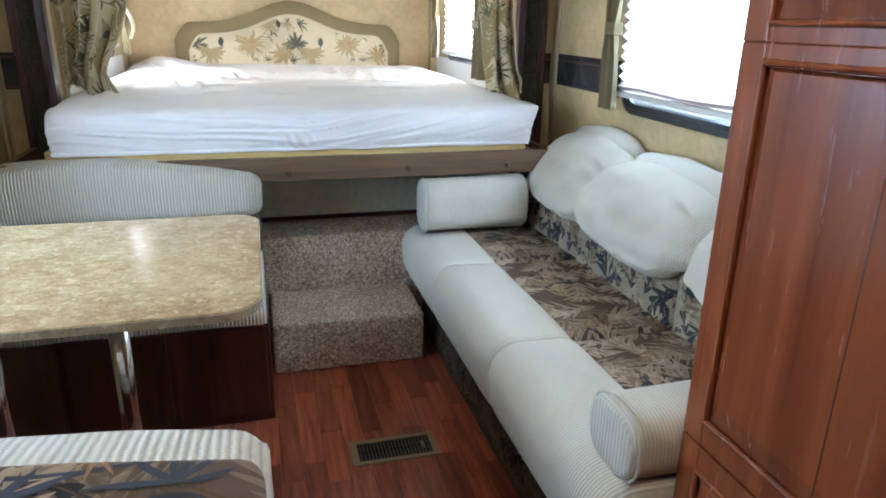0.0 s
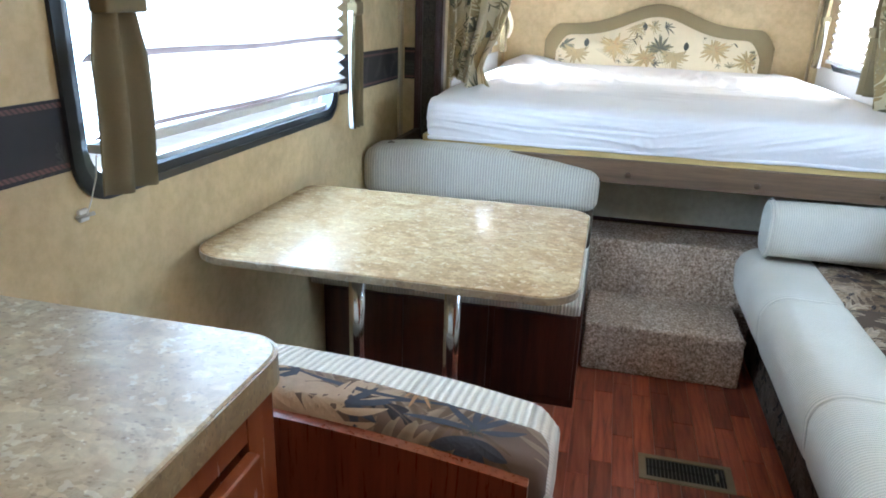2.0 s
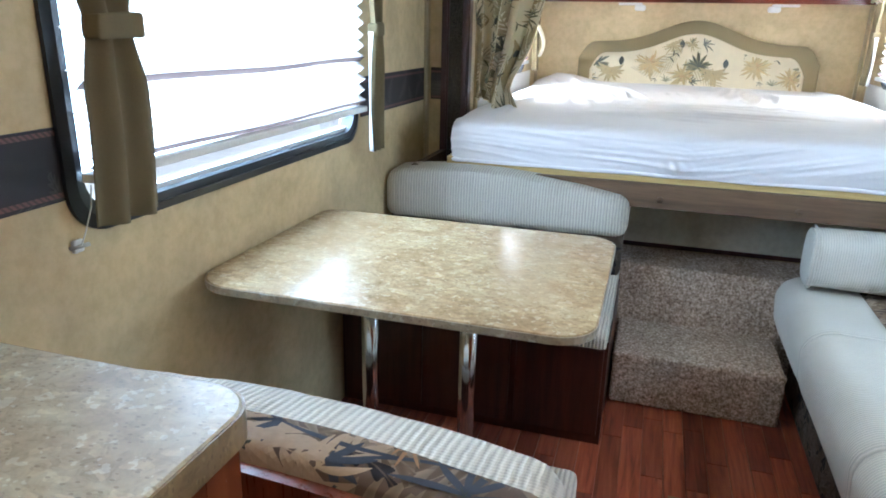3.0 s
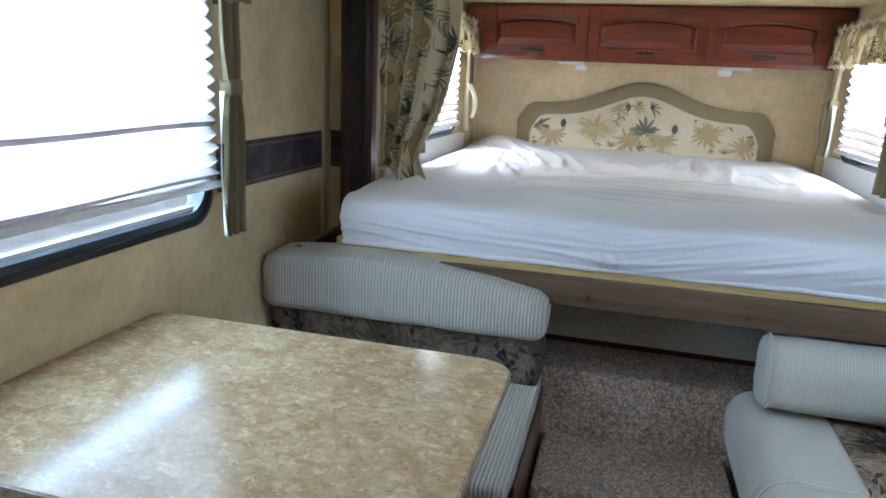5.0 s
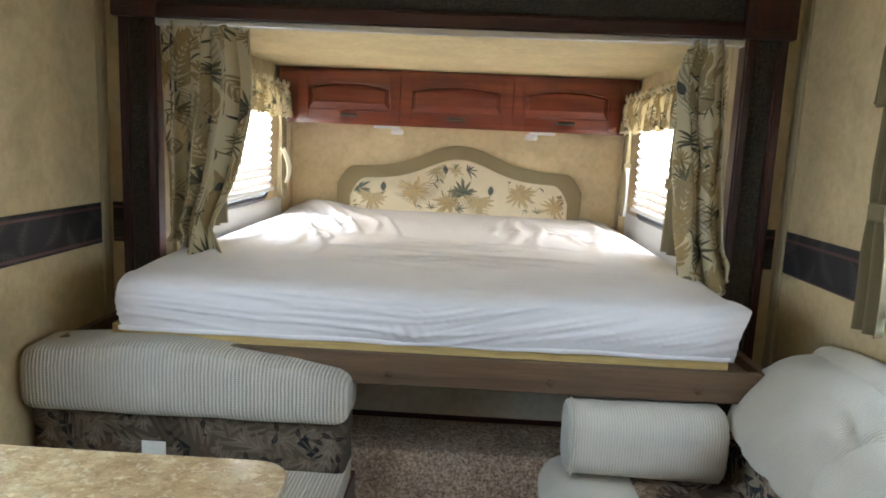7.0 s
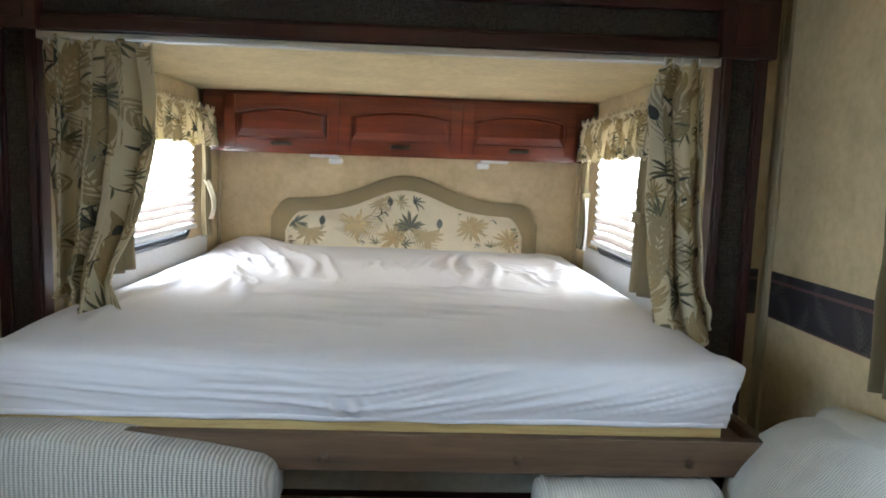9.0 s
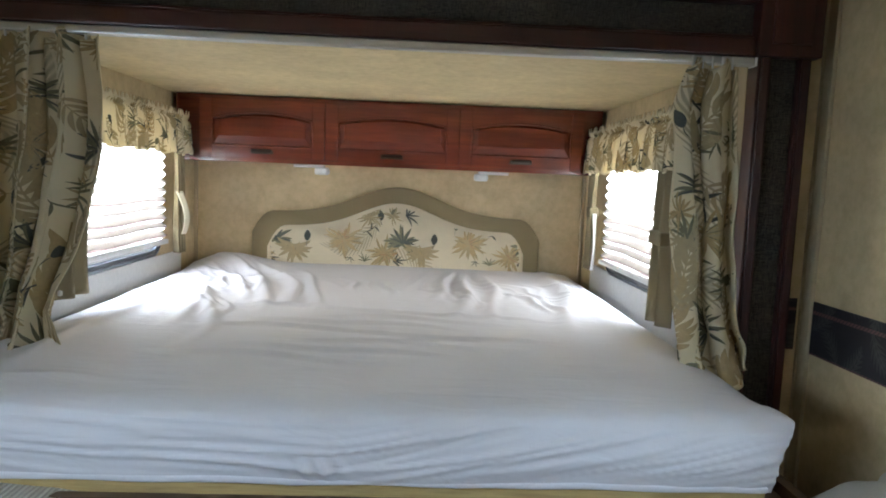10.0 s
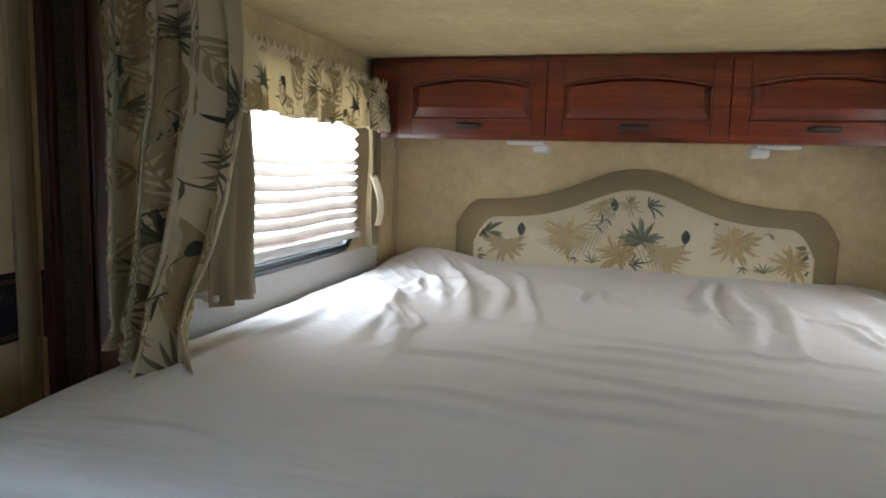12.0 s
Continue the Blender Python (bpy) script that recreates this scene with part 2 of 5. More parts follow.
def m_blind(name, open_weave, lo=(0.80, 0.75, 0.70), hi=(0.90, 0.87, 0.84)):
    n = Nodes(name, 0.8, specular=0.1)
    c = n.ramp(n.noise(7.0, 4), (0.3, lo), (0.7, hi))
    n.colour(c)
    out = n.t.nodes["Material Output"]
    tr = n.add("BsdfTranslucent", Color=c)
    clear = n.add("BsdfTransparent", Color=(0.95, 0.93, 0.9, 1))
    a, b = n.add("MixShader", Fac=0.66 if open_weave else 0.35), n.add("MixShader", Fac=open_weave)
    n.t.links.new(n.b.outputs[0], a.inputs[1]), n.t.links.new(tr.outputs[0], a.inputs[2])
    n.t.links.new(a.outputs[0], b.inputs[1]), n.t.links.new(clear.outputs[0], b.inputs[2])
    n.t.links.new(b.outputs[0], out.inputs["Surface"])
    return n.m


def m_plain(name, c, rough=0.5, metallic=0.0, grain=60.0, vary=0.12, bump=0.1):
    n = Nodes(name, rough, metallic)
    f = n.noise(grain, 4)
    n.colour(n.mix(f, tuple(v * (1 - vary) for v in c), tuple(min(1, v * (1 + vary)) for v in c)))
    n.rough(n.math("MULTIPLY_ADD", f, 0.15, rough - 0.07))
    return n.bump(f, bump, 0.0006).m


def m_glass():
    n = Nodes("window_glass", 0.02)
    n.put(n.b, "Transmission Weight", 1.0), n.put(n.b, "IOR", 1.45)
    return n.colour((0.95, 0.98, 0.98)).m


def m_border():
    """Dark wallpaper border with leaves and a rope line at each edge."""
    n = Nodes("wallpaper_border_paper", 0.6, specular=0.3)
    at = n.axes("yz")
    c = n.mix(n.noise(12.0, 5), (0.012, 0.010, 0.012), (0.035, 0.028, 0.028))
    c = leaves(n, c, at, 9.0, (0.070, 0.062, 0.056), 0.9, 0.6, 0.24, 7.0, 1.3)
    s = n.add("SeparateXYZ", Vector=n.co)
    mid = n.math("ABSOLUTE", n.math("SUBTRACT", s.outputs["Z"], 1.061))
    rope = n.math("MULTIPLY", n.math("GREATER_THAN", mid, 0.049), n.math("LESS_THAN", mid, 0.058))
    tw = n.math("GREATER_THAN", n.math("SINE", n.math("MULTIPLY", n.math("ADD", s.outputs["Y"], s.outputs["Z"]), 520.0)), -0.2)
    c = n.mix(n.math("MULTIPLY", rope, n.math("MULTIPLY_ADD", tw, 0.5, 0.35)), c, (0.16, 0.075, 0.065))
    return n.colour(c).m


def m_weave(name):
    n = Nodes(name, 0.9, specular=0.15)
    a = n.noise(60.0, 3, 0.6, n.scaled(1, 8, 14))
    b = n.noise(60.0, 3, 0.6, n.scaled(14, 8, 1))
    h = n.math("ADD", a, b)
    n.colour(n.ramp(n.math("MULTIPLY", h, 0.5), (0.40, (0.015, 0.012, 0.010)), (0.60, (0.085, 0.068, 0.048))))
    return n.bump(h, 0.5, 0.002).m


WALL = m_wallpaper("tan_wallpaper")
CEIL = m_wallpaper("cream_ceiling_vinyl", (0.68, 0.56, 0.315), 0.90)
CHERRY = m_wood("cherry_wood_upright", (0.105, 0.020, 0.008), (0.265, 0.068, 0.026), "z", 0.26)
CHERRY_V = m_wood("cherry_wood_door", (0.135, 0.030, 0.011), (0.300, 0.085, 0.031), "y", 0.22, 0.6, 0.16)
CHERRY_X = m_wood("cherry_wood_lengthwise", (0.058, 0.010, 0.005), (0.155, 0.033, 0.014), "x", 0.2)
DARKWOOD = m_wood("dark_cherry_panel", (0.038, 0.012, 0.008), (0.105, 0.030, 0.017), "z", 0.3)
FRAMEWOOD = m_wood("dark_cherry_moulding", (0.024, 0.0055, 0.004), (0.068, 0.014, 0.009), "z", 0.35)
FRAMEWOOD_X = m_wood("dark_cherry_moulding_lengthwise", (0.022, 0.005, 0.0035), (0.066, 0.014, 0.008), "x", 0.3)
BOARD = m_wood("brown_stained_board", (0.065, 0.036, 0.017), (0.165, 0.096, 0.048), "x", 0.55)
PLY = m_wood("yellow_plywood", (0.44, 0.30, 0.10), (0.62, 0.45, 0.18), "x", 0.6)
PLANK = m_plank()
TABLETOP = m_laminate("speckled_table_laminate", (1.12, 0.97, 0.75), 0.19, 0.34)
COUNTER = m_laminate("speckled_counter_laminate", (1.55, 1.72, 1.78), 0.33)
TABLE_EDGE = m_laminate("speckled_table_edge", (0.95, 0.93, 0.86), 0.3)
EDGING = m_laminate("speckled_edging", (0.72, 0.62, 0.42), 0.35)
CARPET = m_carpet("brown_pile_carpet")
SHEET = m_sheet()
BLIND = m_blind("open_weave_shade", 0.10, (0.80, 0.73, 0.68), (0.88, 0.82, 0.78))
BLIND_SMALL = m_blind("close_weave_shade", 0.04, (0.82, 0.76, 0.67), (0.90, 0.85, 0.77))
# pleat shading put into the cloth colour, darkest at the doubled folds
BLIND_MID = m_blind("shaded_mid_pleats", 0.05, (0.34, 0.285, 0.26), (0.42, 0.36, 0.33))
BLIND_LOW = m_blind("shaded_low_pleats", 0.0, (0.105, 0.084, 0.066), (0.145, 0.118, 0.094))
FOLD_SHADE = m_blind("shaded_doubled_fold", 0.0, (0.060, 0.040, 0.034), (0.085, 0.058, 0.049))
GLASS = m_glass()
BLACK = m_plain("black_window_frame", (0.012, 0.013, 0.016), 0.32)
CHROME = m_plain("chrome_tube", (0.70, 0.70, 0.70), 0.14, 1.0, vary=0.03)
WHITE = m_plain("white_plastic", (0.72, 0.71, 0.68), 0.45)
GREYSTRIP = m_plain("grey_plastic_strip", (0.42, 0.40, 0.36), 0.3)
TRIM = m_plain("tan_vinyl_strip", (0.42, 0.33, 0.20), 0.4)
BRASSVENT = m_plain("tan_metal_register", (0.30, 0.25, 0.16), 0.45, 0.6)
ALUMINIUM = m_plain("satin_aluminium", (0.62, 0.61, 0.58), 0.36, 1.0, vary=0.03)
PITCH = m_plain("dark_void", (0.012, 0.010, 0.008), 0.8)
SLAT = m_plain("dark_olive_slat", (0.075, 0.075, 0.050), 0.4)
BRONZE = m_plain("dark_bronze_pull", (0.035, 0.026, 0.018), 0.35, 0.8)
OLIVE = m_plain("olive_cloth", (0.160, 0.124, 0.062), 0.9, grain=300.0, bump=0.4)
OLIVEPAD = m_plain("olive_padded_border", (0.190, 0.145, 0.068), 0.9, grain=400.0, bump=0.4)
LINING = m_plain("white_curtain_lining", (0.78, 0.77, 0.72), 0.9, grain=300.0)
STRAP = m_plain("cream_strap_cloth", (0.64, 0.57, 0.41), 0.9, grain=300.0)
# the tan wallpaper again, bluish daylight mixed into its colour
UNDERBED = m_wallpaper("daylit_wall_paper", (0.66, 0.62, 0.49), 0.88)
BORDER = m_border()
WEAVE = m_weave("brown_woven_panel")
PAPER = m_plain("white_paper", (0.8, 0.79, 0.75), 0.7)
OUTSIDE = m_plain("pale_ground", (0.50, 0.49, 0.46), 0.9, grain=3.0, vary=0.3)
SHELL = m_plain("outer_shell", (0.6, 0.6, 0.6), 0.5)

CREAM = (0.76, 0.67, 0.46)
FADED = [(4.6, (0.62, 0.53, 0.35), 0.45, 0.85, 0.24, 10.0)]
DRAPE = m_floral("leaf_print_drape", "uv", CREAM, FADED, sheer=0.40)
VALANCE = m_floral("leaf_print_valance", "uv", CREAM, FADED, sheer=0.30)
HEADCLOTH = m_floral("leaf_print_headboard", "xy", (0.70, 0.61, 0.43), FADED)
INK_SLATE = m_plain("slate_green_ink", (0.050, 0.053, 0.042), 0.85, grain=90.0, vary=0.4)
INK_MOSS = m_plain("moss_green_ink", (0.135, 0.125, 0.068), 0.85, grain=90.0, vary=0.35)
INK_GOLD = m_plain("old_gold_ink", (0.37, 0.272, 0.125), 0.85, grain=90.0, vary=0.3)
INK_OLIVE = m_plain("pale_olive_ink", (0.35, 0.275, 0.145), 0.85, grain=90.0, vary=0.25)
INK_RUST = m_plain("rust_ink", (0.34, 0.185, 0.085), 0.85, grain=90.0, vary=0.3)
INK_NAVY = m_plain("navy_ink", (0.040, 0.045, 0.062), 0.85, grain=90.0, vary=0.4)
INK_DUN = m_plain("dun_ink", (0.38, 0.275, 0.18), 0.85, grain=90.0, vary=0.25)
TAN = (0.095, 0.064, 0.045)
DUSK = [(5.0, (0.42, 0.315, 0.215), 0.85, 0.85, 0.36, 5.0), (5.6, (0.22, 0.150, 0.095), 0.70, 0.75, 0.34, 5.0), (6.2, (0.47, 0.355, 0.25), 0.72, 0.75, 0.34, 4.0),
        (7.4, (0.030, 0.028, 0.036), 0.55, 0.60, 0.15, 3.0), (7.5, (0.52, 0.41, 0.30), 0.75, 0.65, 0.28, 4.0), (9.0, (0.30, 0.205, 0.13), 0.6, 0.6, 0.24, 3.0),
        (11.5, (0.028, 0.028, 0.038), 0.42, 0.5, 0.10, 2.0)]
SEATCLOTH = m_floral("brown_leaf_upholstery_seat", "xy", TAN, DUSK)
BACKCLOTH = m_floral("brown_leaf_upholstery_back", "xzy", (0.14, 0.098, 0.075), [(k[0] * 1.1, tuple(c * 0.75 for c in k[1]), *k[2:]) for k in DUSK[:4]])
# the seat print with its leaf colours scaled to 0.42
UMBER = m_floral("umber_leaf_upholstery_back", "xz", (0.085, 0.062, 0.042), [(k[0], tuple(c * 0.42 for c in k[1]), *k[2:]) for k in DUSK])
SIDECLOTH = m_floral("brown_leaf_upholstery_side", "yz", (0.30, 0.255, 0.18), DUSK + [(7.0, (0.035, 0.040, 0.055), 0.75, 0.60, 0.30, 3.0), (8.5, (0.46, 0.40, 0.28), 0.6, 0.55, 0.24, 4.0), (11.0, (0.030, 0.034, 0.048), 0.6, 0.5, 0.22, 2.0)])
# the seat print with its leaf colours scaled to 0.35
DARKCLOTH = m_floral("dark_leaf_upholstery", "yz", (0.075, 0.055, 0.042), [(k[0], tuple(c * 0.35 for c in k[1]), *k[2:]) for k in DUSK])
RIB_X = m_rib("ribbed_chenille_upright", "x", 0.0105, (0.62, 0.575, 0.485), 0.35, 0.52, 0.7)
RIB_NEAR = m_rib("broad_rib_chenille", "x", 0.0125, (0.72, 0.69, 0.61), 0.3, 0.58)
RIB_Y = m_rib("ribbed_chenille_across", "y", 0.0085, (0.79, 0.745, 0.65), 0.35, 0.68)
RIB_FINE = m_rib("knit_chenille_bolster", "x", 0.0078, (0.76, 0.715, 0.62), 0.9, 0.70, 0.45)
RIB_CAP = m_rib("knit_chenille_bolster_end", "y", 0.0112, (0.70, 0.68, 0.60), 0.5, 0.70, 0.5)
PLUSH = m_rib("plush_chenille_pillow", "y", 0.0066, (0.82, 0.775, 0.675), 0.8, 0.72, 0.55)

GLOW = bpy.data.materials.new("lit_diffuser")
GLOW.use_nodes = True
GLOW.node_tree.nodes["Principled BSDF"].inputs["Emission Color"].default_value = (1.0, 0.86, 0.68, 1)
GLOW.node_tree.nodes["Principled BSDF"].inputs["Emission Strength"].default_value = 32.0


# ---- making meshes ----
def finish(name, bm, material, smooth=False):
    me = bpy.data.meshes.new(name)
    bm.normal_update()
    bm.to_mesh(me)
    bm.free()
    me.materials.append(material)
    if smooth:
        me.polygons.foreach_set("use_smooth", [True] * len(me.polygons))
    return me


def thing(name, label, category, at=None, group=""):
    ob = new(name)
    ob.empty_display_size = 0.05
    if at is not None:
        ob.matrix_basis = at
    return tagged(ob, label, category, group)


def part(name, bm, material, parent, label="", smooth=False):
    ob = new(name, finish(name, bm, material, smooth))
    ob.parent = parent
    if label:
        ob["label"] = label
    return ob


def single(name, bm, material, label, category, smooth=False, group="", kind="", at=None):
    ob = new(name, finish(name, bm, material, smooth))
    if at is not None:
        ob.matrix_basis = at
    return tagged(ob, label, category, group, kind)


def structure(name, bm, material, label="", smooth=False):
    return tagged(new(name, finish(name, bm, material, smooth)), label, kind="structure")


def boxes(*spans, bevel=0.0, seg=2):
    """A bmesh of boxes, each x0, x1, y0, y1, z0, z1."""
    bm = bmesh.new()
    for x0, x1, y0, y1, z0, z1 in spans:
        m = Matrix.LocRotScale(((x0 + x1) / 2, (y0 + y1) / 2, (z0 + z1) / 2), None, (x1 - x0, y1 - y0, z1 - z0))
        bmesh.ops.create_cube(bm, size=1, matrix=m)
    if bevel:
        bmesh.ops.bevel(bm, geom=list(bm.edges), offset=bevel, segments=seg, profile=0.6, affect="EDGES")
    return bm


def tube(a, b, radius, sides=20, bm=None):
    bm = bm or bmesh.new()
    a, b = Vector(a), Vector(b)
    turn = (b - a).to_track_quat("Z", "Y").to_matrix().to_4x4()
    bmesh.ops.create_cone(bm, cap_ends=True, segments=sides, radius1=radius, radius2=radius, depth=(b - a).length,
                          matrix=Matrix.Translation((a + b) / 2) @ turn)
    return bm


def prism(outline, w0, w1, chamfer=0.0, rise=0.0):
    """An outline in u, v raised from w0 to w1; a chamfer narrows the top by that much over the last rise."""
    bm = bmesh.new()
    lo = [bm.verts.new((u, v, w0)) for u, v in outline]
    rings = [lo, [bm.verts.new((u, v, w1 - rise if chamfer else w1)) for u, v in outline]]
    if chamfer:
        cu = sum(p[0] for p in outline) / len(outline)
        cv = sum(p[1] for p in outline) / len(outline)
        us, vs = [p[0] for p in outline], [p[1] for p in outline]
        ku, kv = 1 - 2 * chamfer / (max(us) - min(us)), 1 - 2 * chamfer / (max(vs) - min(vs))
        rings.append([bm.verts.new((cu + (u - cu) * ku, cv + (v - cv) * kv, w1)) for u, v in outline])
    for a, b in zip(rings, rings[1:]):
        for i in range(len(a)):
            j = (i + 1) % len(a)
            bm.faces.new((a[i], a[j], b[j], b[i]))
    bm.faces.new(rings[-1])
    bm.faces.new(lo[::-1])
    return bm


def rounded(x0, x1, y0, y1, radii, steps=8):
    """The outline of a board with rounded corners, radii from lower left round to upper left."""
    pts = []
    for (cx, cy, sx, sy, a0), r in zip(((x0, y0, 1, 1, 180), (x1, y0, -1, 1, 270), (x1, y1, -1, -1, 0), (x0, y1, 1, -1, 90)), radii):
        ox, oy = cx + sx * r, cy + sy * r
        for i in range(steps + 1):
            a = radians(a0 + 90 * i / steps)
            pts.append((ox + r * math.cos(a), oy + r * math.sin(a)))
    return pts


def cushion(x0, x1, y0, y1, z0, z1, power=6.0, n=18, rough=0.004, shape=None, seed=0.0):
    """A stuffed block with soft edges; shape(u, v, w) moves a point, u v w from -1 to 1."""
    bm = bmesh.new()
    bmesh.ops.create_cube(bm, size=2)
    bmesh.ops.subdivide_edges(bm, edges=list(bm.edges), cuts=n, use_grid_fill=True)
    c = Vector(((x0 + x1) / 2, (y0 + y1) / 2, (z0 + z1) / 2))
    h = Vector(((x1 - x0) / 2, (y1 - y0) / 2, (z1 - z0) / 2))
    r = min(h) * min(1.0, 2.6 / power)
    for v in bm.verts:
        q = Vector([math.copysign(1 - (1 - abs(k)) ** 1.35, k) for k in v.co])
        p = Vector([q[i] * h[i] for i in range(3)])
        core = Vector([max(-(h[i] - r), min(h[i] - r, p[i])) for i in range(3)])
        d = p - core
        w = core + d.normalized() * r if d.length > 1e-9 else p
        if shape:
            w += Vector(shape(q.x, q.y, q.z))
        w += Vector((0, 0, 1)) * rough * noise.noise(Vector((w.x * 7 + seed, w.y * 7, w.z * 7)))
        w += w.normalized() * rough * 0.6 * noise.noise(Vector((w.x * 19 + seed, w.y * 19, w.z * 19)))
        v.co = c + w
    return bm


def sheet_grid(nu, nv, place, size=(1.0, 1.0)):
    """A cloth: place(u, v), u and v from 0 to 1, gives its points; size is that of the flat cloth."""
    bm = bmesh.new()
    uv = bm.loops.layers.uv.new("cloth")
    rows = [[bm.verts.new(place(i / nu, j / nv)) for i in range(nu + 1)] for j in range(nv + 1)]
    for j, (a, b) in enumerate(zip(rows, rows[1:])):
        for i in range(nu):
            f = bm.faces.new((a[i], a[i + 1], b[i + 1], b[i]))
            for loop, (p, q) in zip(f.loops, ((i, j), (i + 1, j), (i + 1, j + 1), (i, j + 1))):
                loop[uv].uv = (p / nu * size[0], (1 - q / nv) * size[1])
    return bm


# printed leaves: a shape is (ink, points of its left edge, points of its right edge)
def blade(x, y, turn, long, wide, bend, ink, n=7):
    """One leaf that starts at a point, runs towards a bearing in degrees and bends on its way."""
    left, right, a = [], [], radians(turn)
    for i in range(n + 1):
        t = i / n
        half = wide * 0.5 * max(0.02, math.sin(math.pi * min(1.0, t * 0.92 + 0.06)) ** 0.8)
        left.append((x - half * math.sin(a), y + half * math.cos(a)))
        right.append((x + half * math.sin(a), y - half * math.cos(a)))
        x, y = x + long / n * math.cos(a), y + long / n * math.sin(a)
        a += radians(bend) / n
    return (ink, left, right)


def palm(x, y, size, turn, ink, rng, count=11, spread=200.0, slim=0.11):
    """Narrow leaves that fan out from one point and droop."""
    out = []
    for k in range(count):
        t = k / (count - 1) - 0.5
        out.append(blade(x, y, turn + t * spread + rng.uniform(-6, 6), size * rng.uniform(0.75, 1.05) * (1 - 0.25 * abs(t)), size * slim, t * 110 + rng.uniform(-12, 12), ink))
    return out


def feather(x, y, size, turn, ink, rng, pairs=8, bend=25.0):
    """A long leaf with drooping leaflets on both sides of its rib."""
    out, a, px, py = [blade(x, y, turn, size, size * 0.022, bend, ink, 10)], turn, x, y
    for k in range(pairs):
        t = (k + 1) / pairs
        step = size / pairs
        px, py = px + step * math.cos(radians(a)), py + step * math.sin(radians(a))
        a += bend / pairs
        for side in (-1, 1):
            out.append(blade(px, py, a + side * (62 - 30 * t) + rng.uniform(-5, 5), size * (0.46 - 0.26 * abs(t - 0.35)) * rng.uniform(0.85, 1.1), size * 0.075, -side * 38, ink))
    return out


def bulb(x, y, size, turn, ink, stem=0.6):
    """A shut bud on a thin curved stem."""
    return [blade(x, y, turn, size, size * 0.62, 8, ink, 8), blade(x, y, turn + 165, size * stem, size * 0.06, 50, ink, 6)]


def sprig(x, y, size, turn, ink, rng):
    out = [blade(x, y, turn, size, size * 0.05, 40, ink, 8)]
    for k in range(3):
        t = (k + 1) / 4
        a = radians(turn + 20 * t)
        out.append(blade(x + size * t * math.cos(a), y + size * t * math.sin(a), turn + (55 if k % 2 else -50), size * 0.45 * rng.uniform(0.8, 1.1), size * 0.09, 30 if k % 2 else -30, ink, 6))
    return out


def bloom(x, y, size, ink, rng, count=15):
    """A ragged flower of many pointed petals."""
    out = []
    for k in range(count):
        turn, long, bend = 360 * k / count + rng.uniform(-9, 9), size * rng.uniform(0.5, 1.0), rng.uniform(-45, 45)
        out.append(blade(x, y, turn, long, size * 0.11, bend, ink))
        if k % 2:
            out.append(blade(x, y, turn + 5, long * 0.92, size * 0.028, bend, INK_MOSS))
    return out


def printed(name, shapes, place, inside, inks, parent, label):
    """Lays printed shapes on a surface: place(u, v, lift) gives the point, inside(u, v) says where there is cloth."""
    bm = bmesh.new()
    for k, (ink, left, right) in enumerate(shapes):
        lift = (k * 7 % 60) * 0.00003
        pts = [[None if not inside(*c) else bm.verts.new(place(*c, lift)) for c in (p, ((p[0] + q[0]) / 2, (p[1] + q[1]) / 2), q)] for p, q in zip(left, right)]
        for a, b in zip(pts, pts[1:]):
            for i in (0, 1):
                if a[i] and b[i] and a[i + 1] and b[i + 1]:
                    bm.faces.new((a[i], a[i + 1], b[i + 1], b[i])).material_index = inks.index(ink)
    bmesh.ops.delete(bm, geom=[v for v in bm.verts if not v.link_faces], context="VERTS")
    ob = part(name, bm, inks[0], parent, label)
    ob["kind"] = "stuff"
    for ink in inks[1:]:
        ob.data.materials.append(ink)
    return ob


def on_cloth(place, wide, high, proud, facing):
    """Maps metres on a flat cloth to its hung shape, lifted off towards the facing side."""
    def put(x, y, lift):
        u, v = x / wide, 1 - y / high
        p = Vector(place(u, v))
        e = 0.004
        du = Vector(place(min(1, u + e), v)) - Vector(place(max(0, u - e), v))
        dv = Vector(place(u, min(1, v + e))) - Vector(place(u, max(0, v - e)))
        nrm = du.cross(dv)
        nrm = nrm.normalized() if nrm.length > 1e-12 else Vector(facing)
        if nrm.dot(Vector(facing)) < 0:
            nrm = -nrm
        return p + nrm * (proud + lift)
    return put


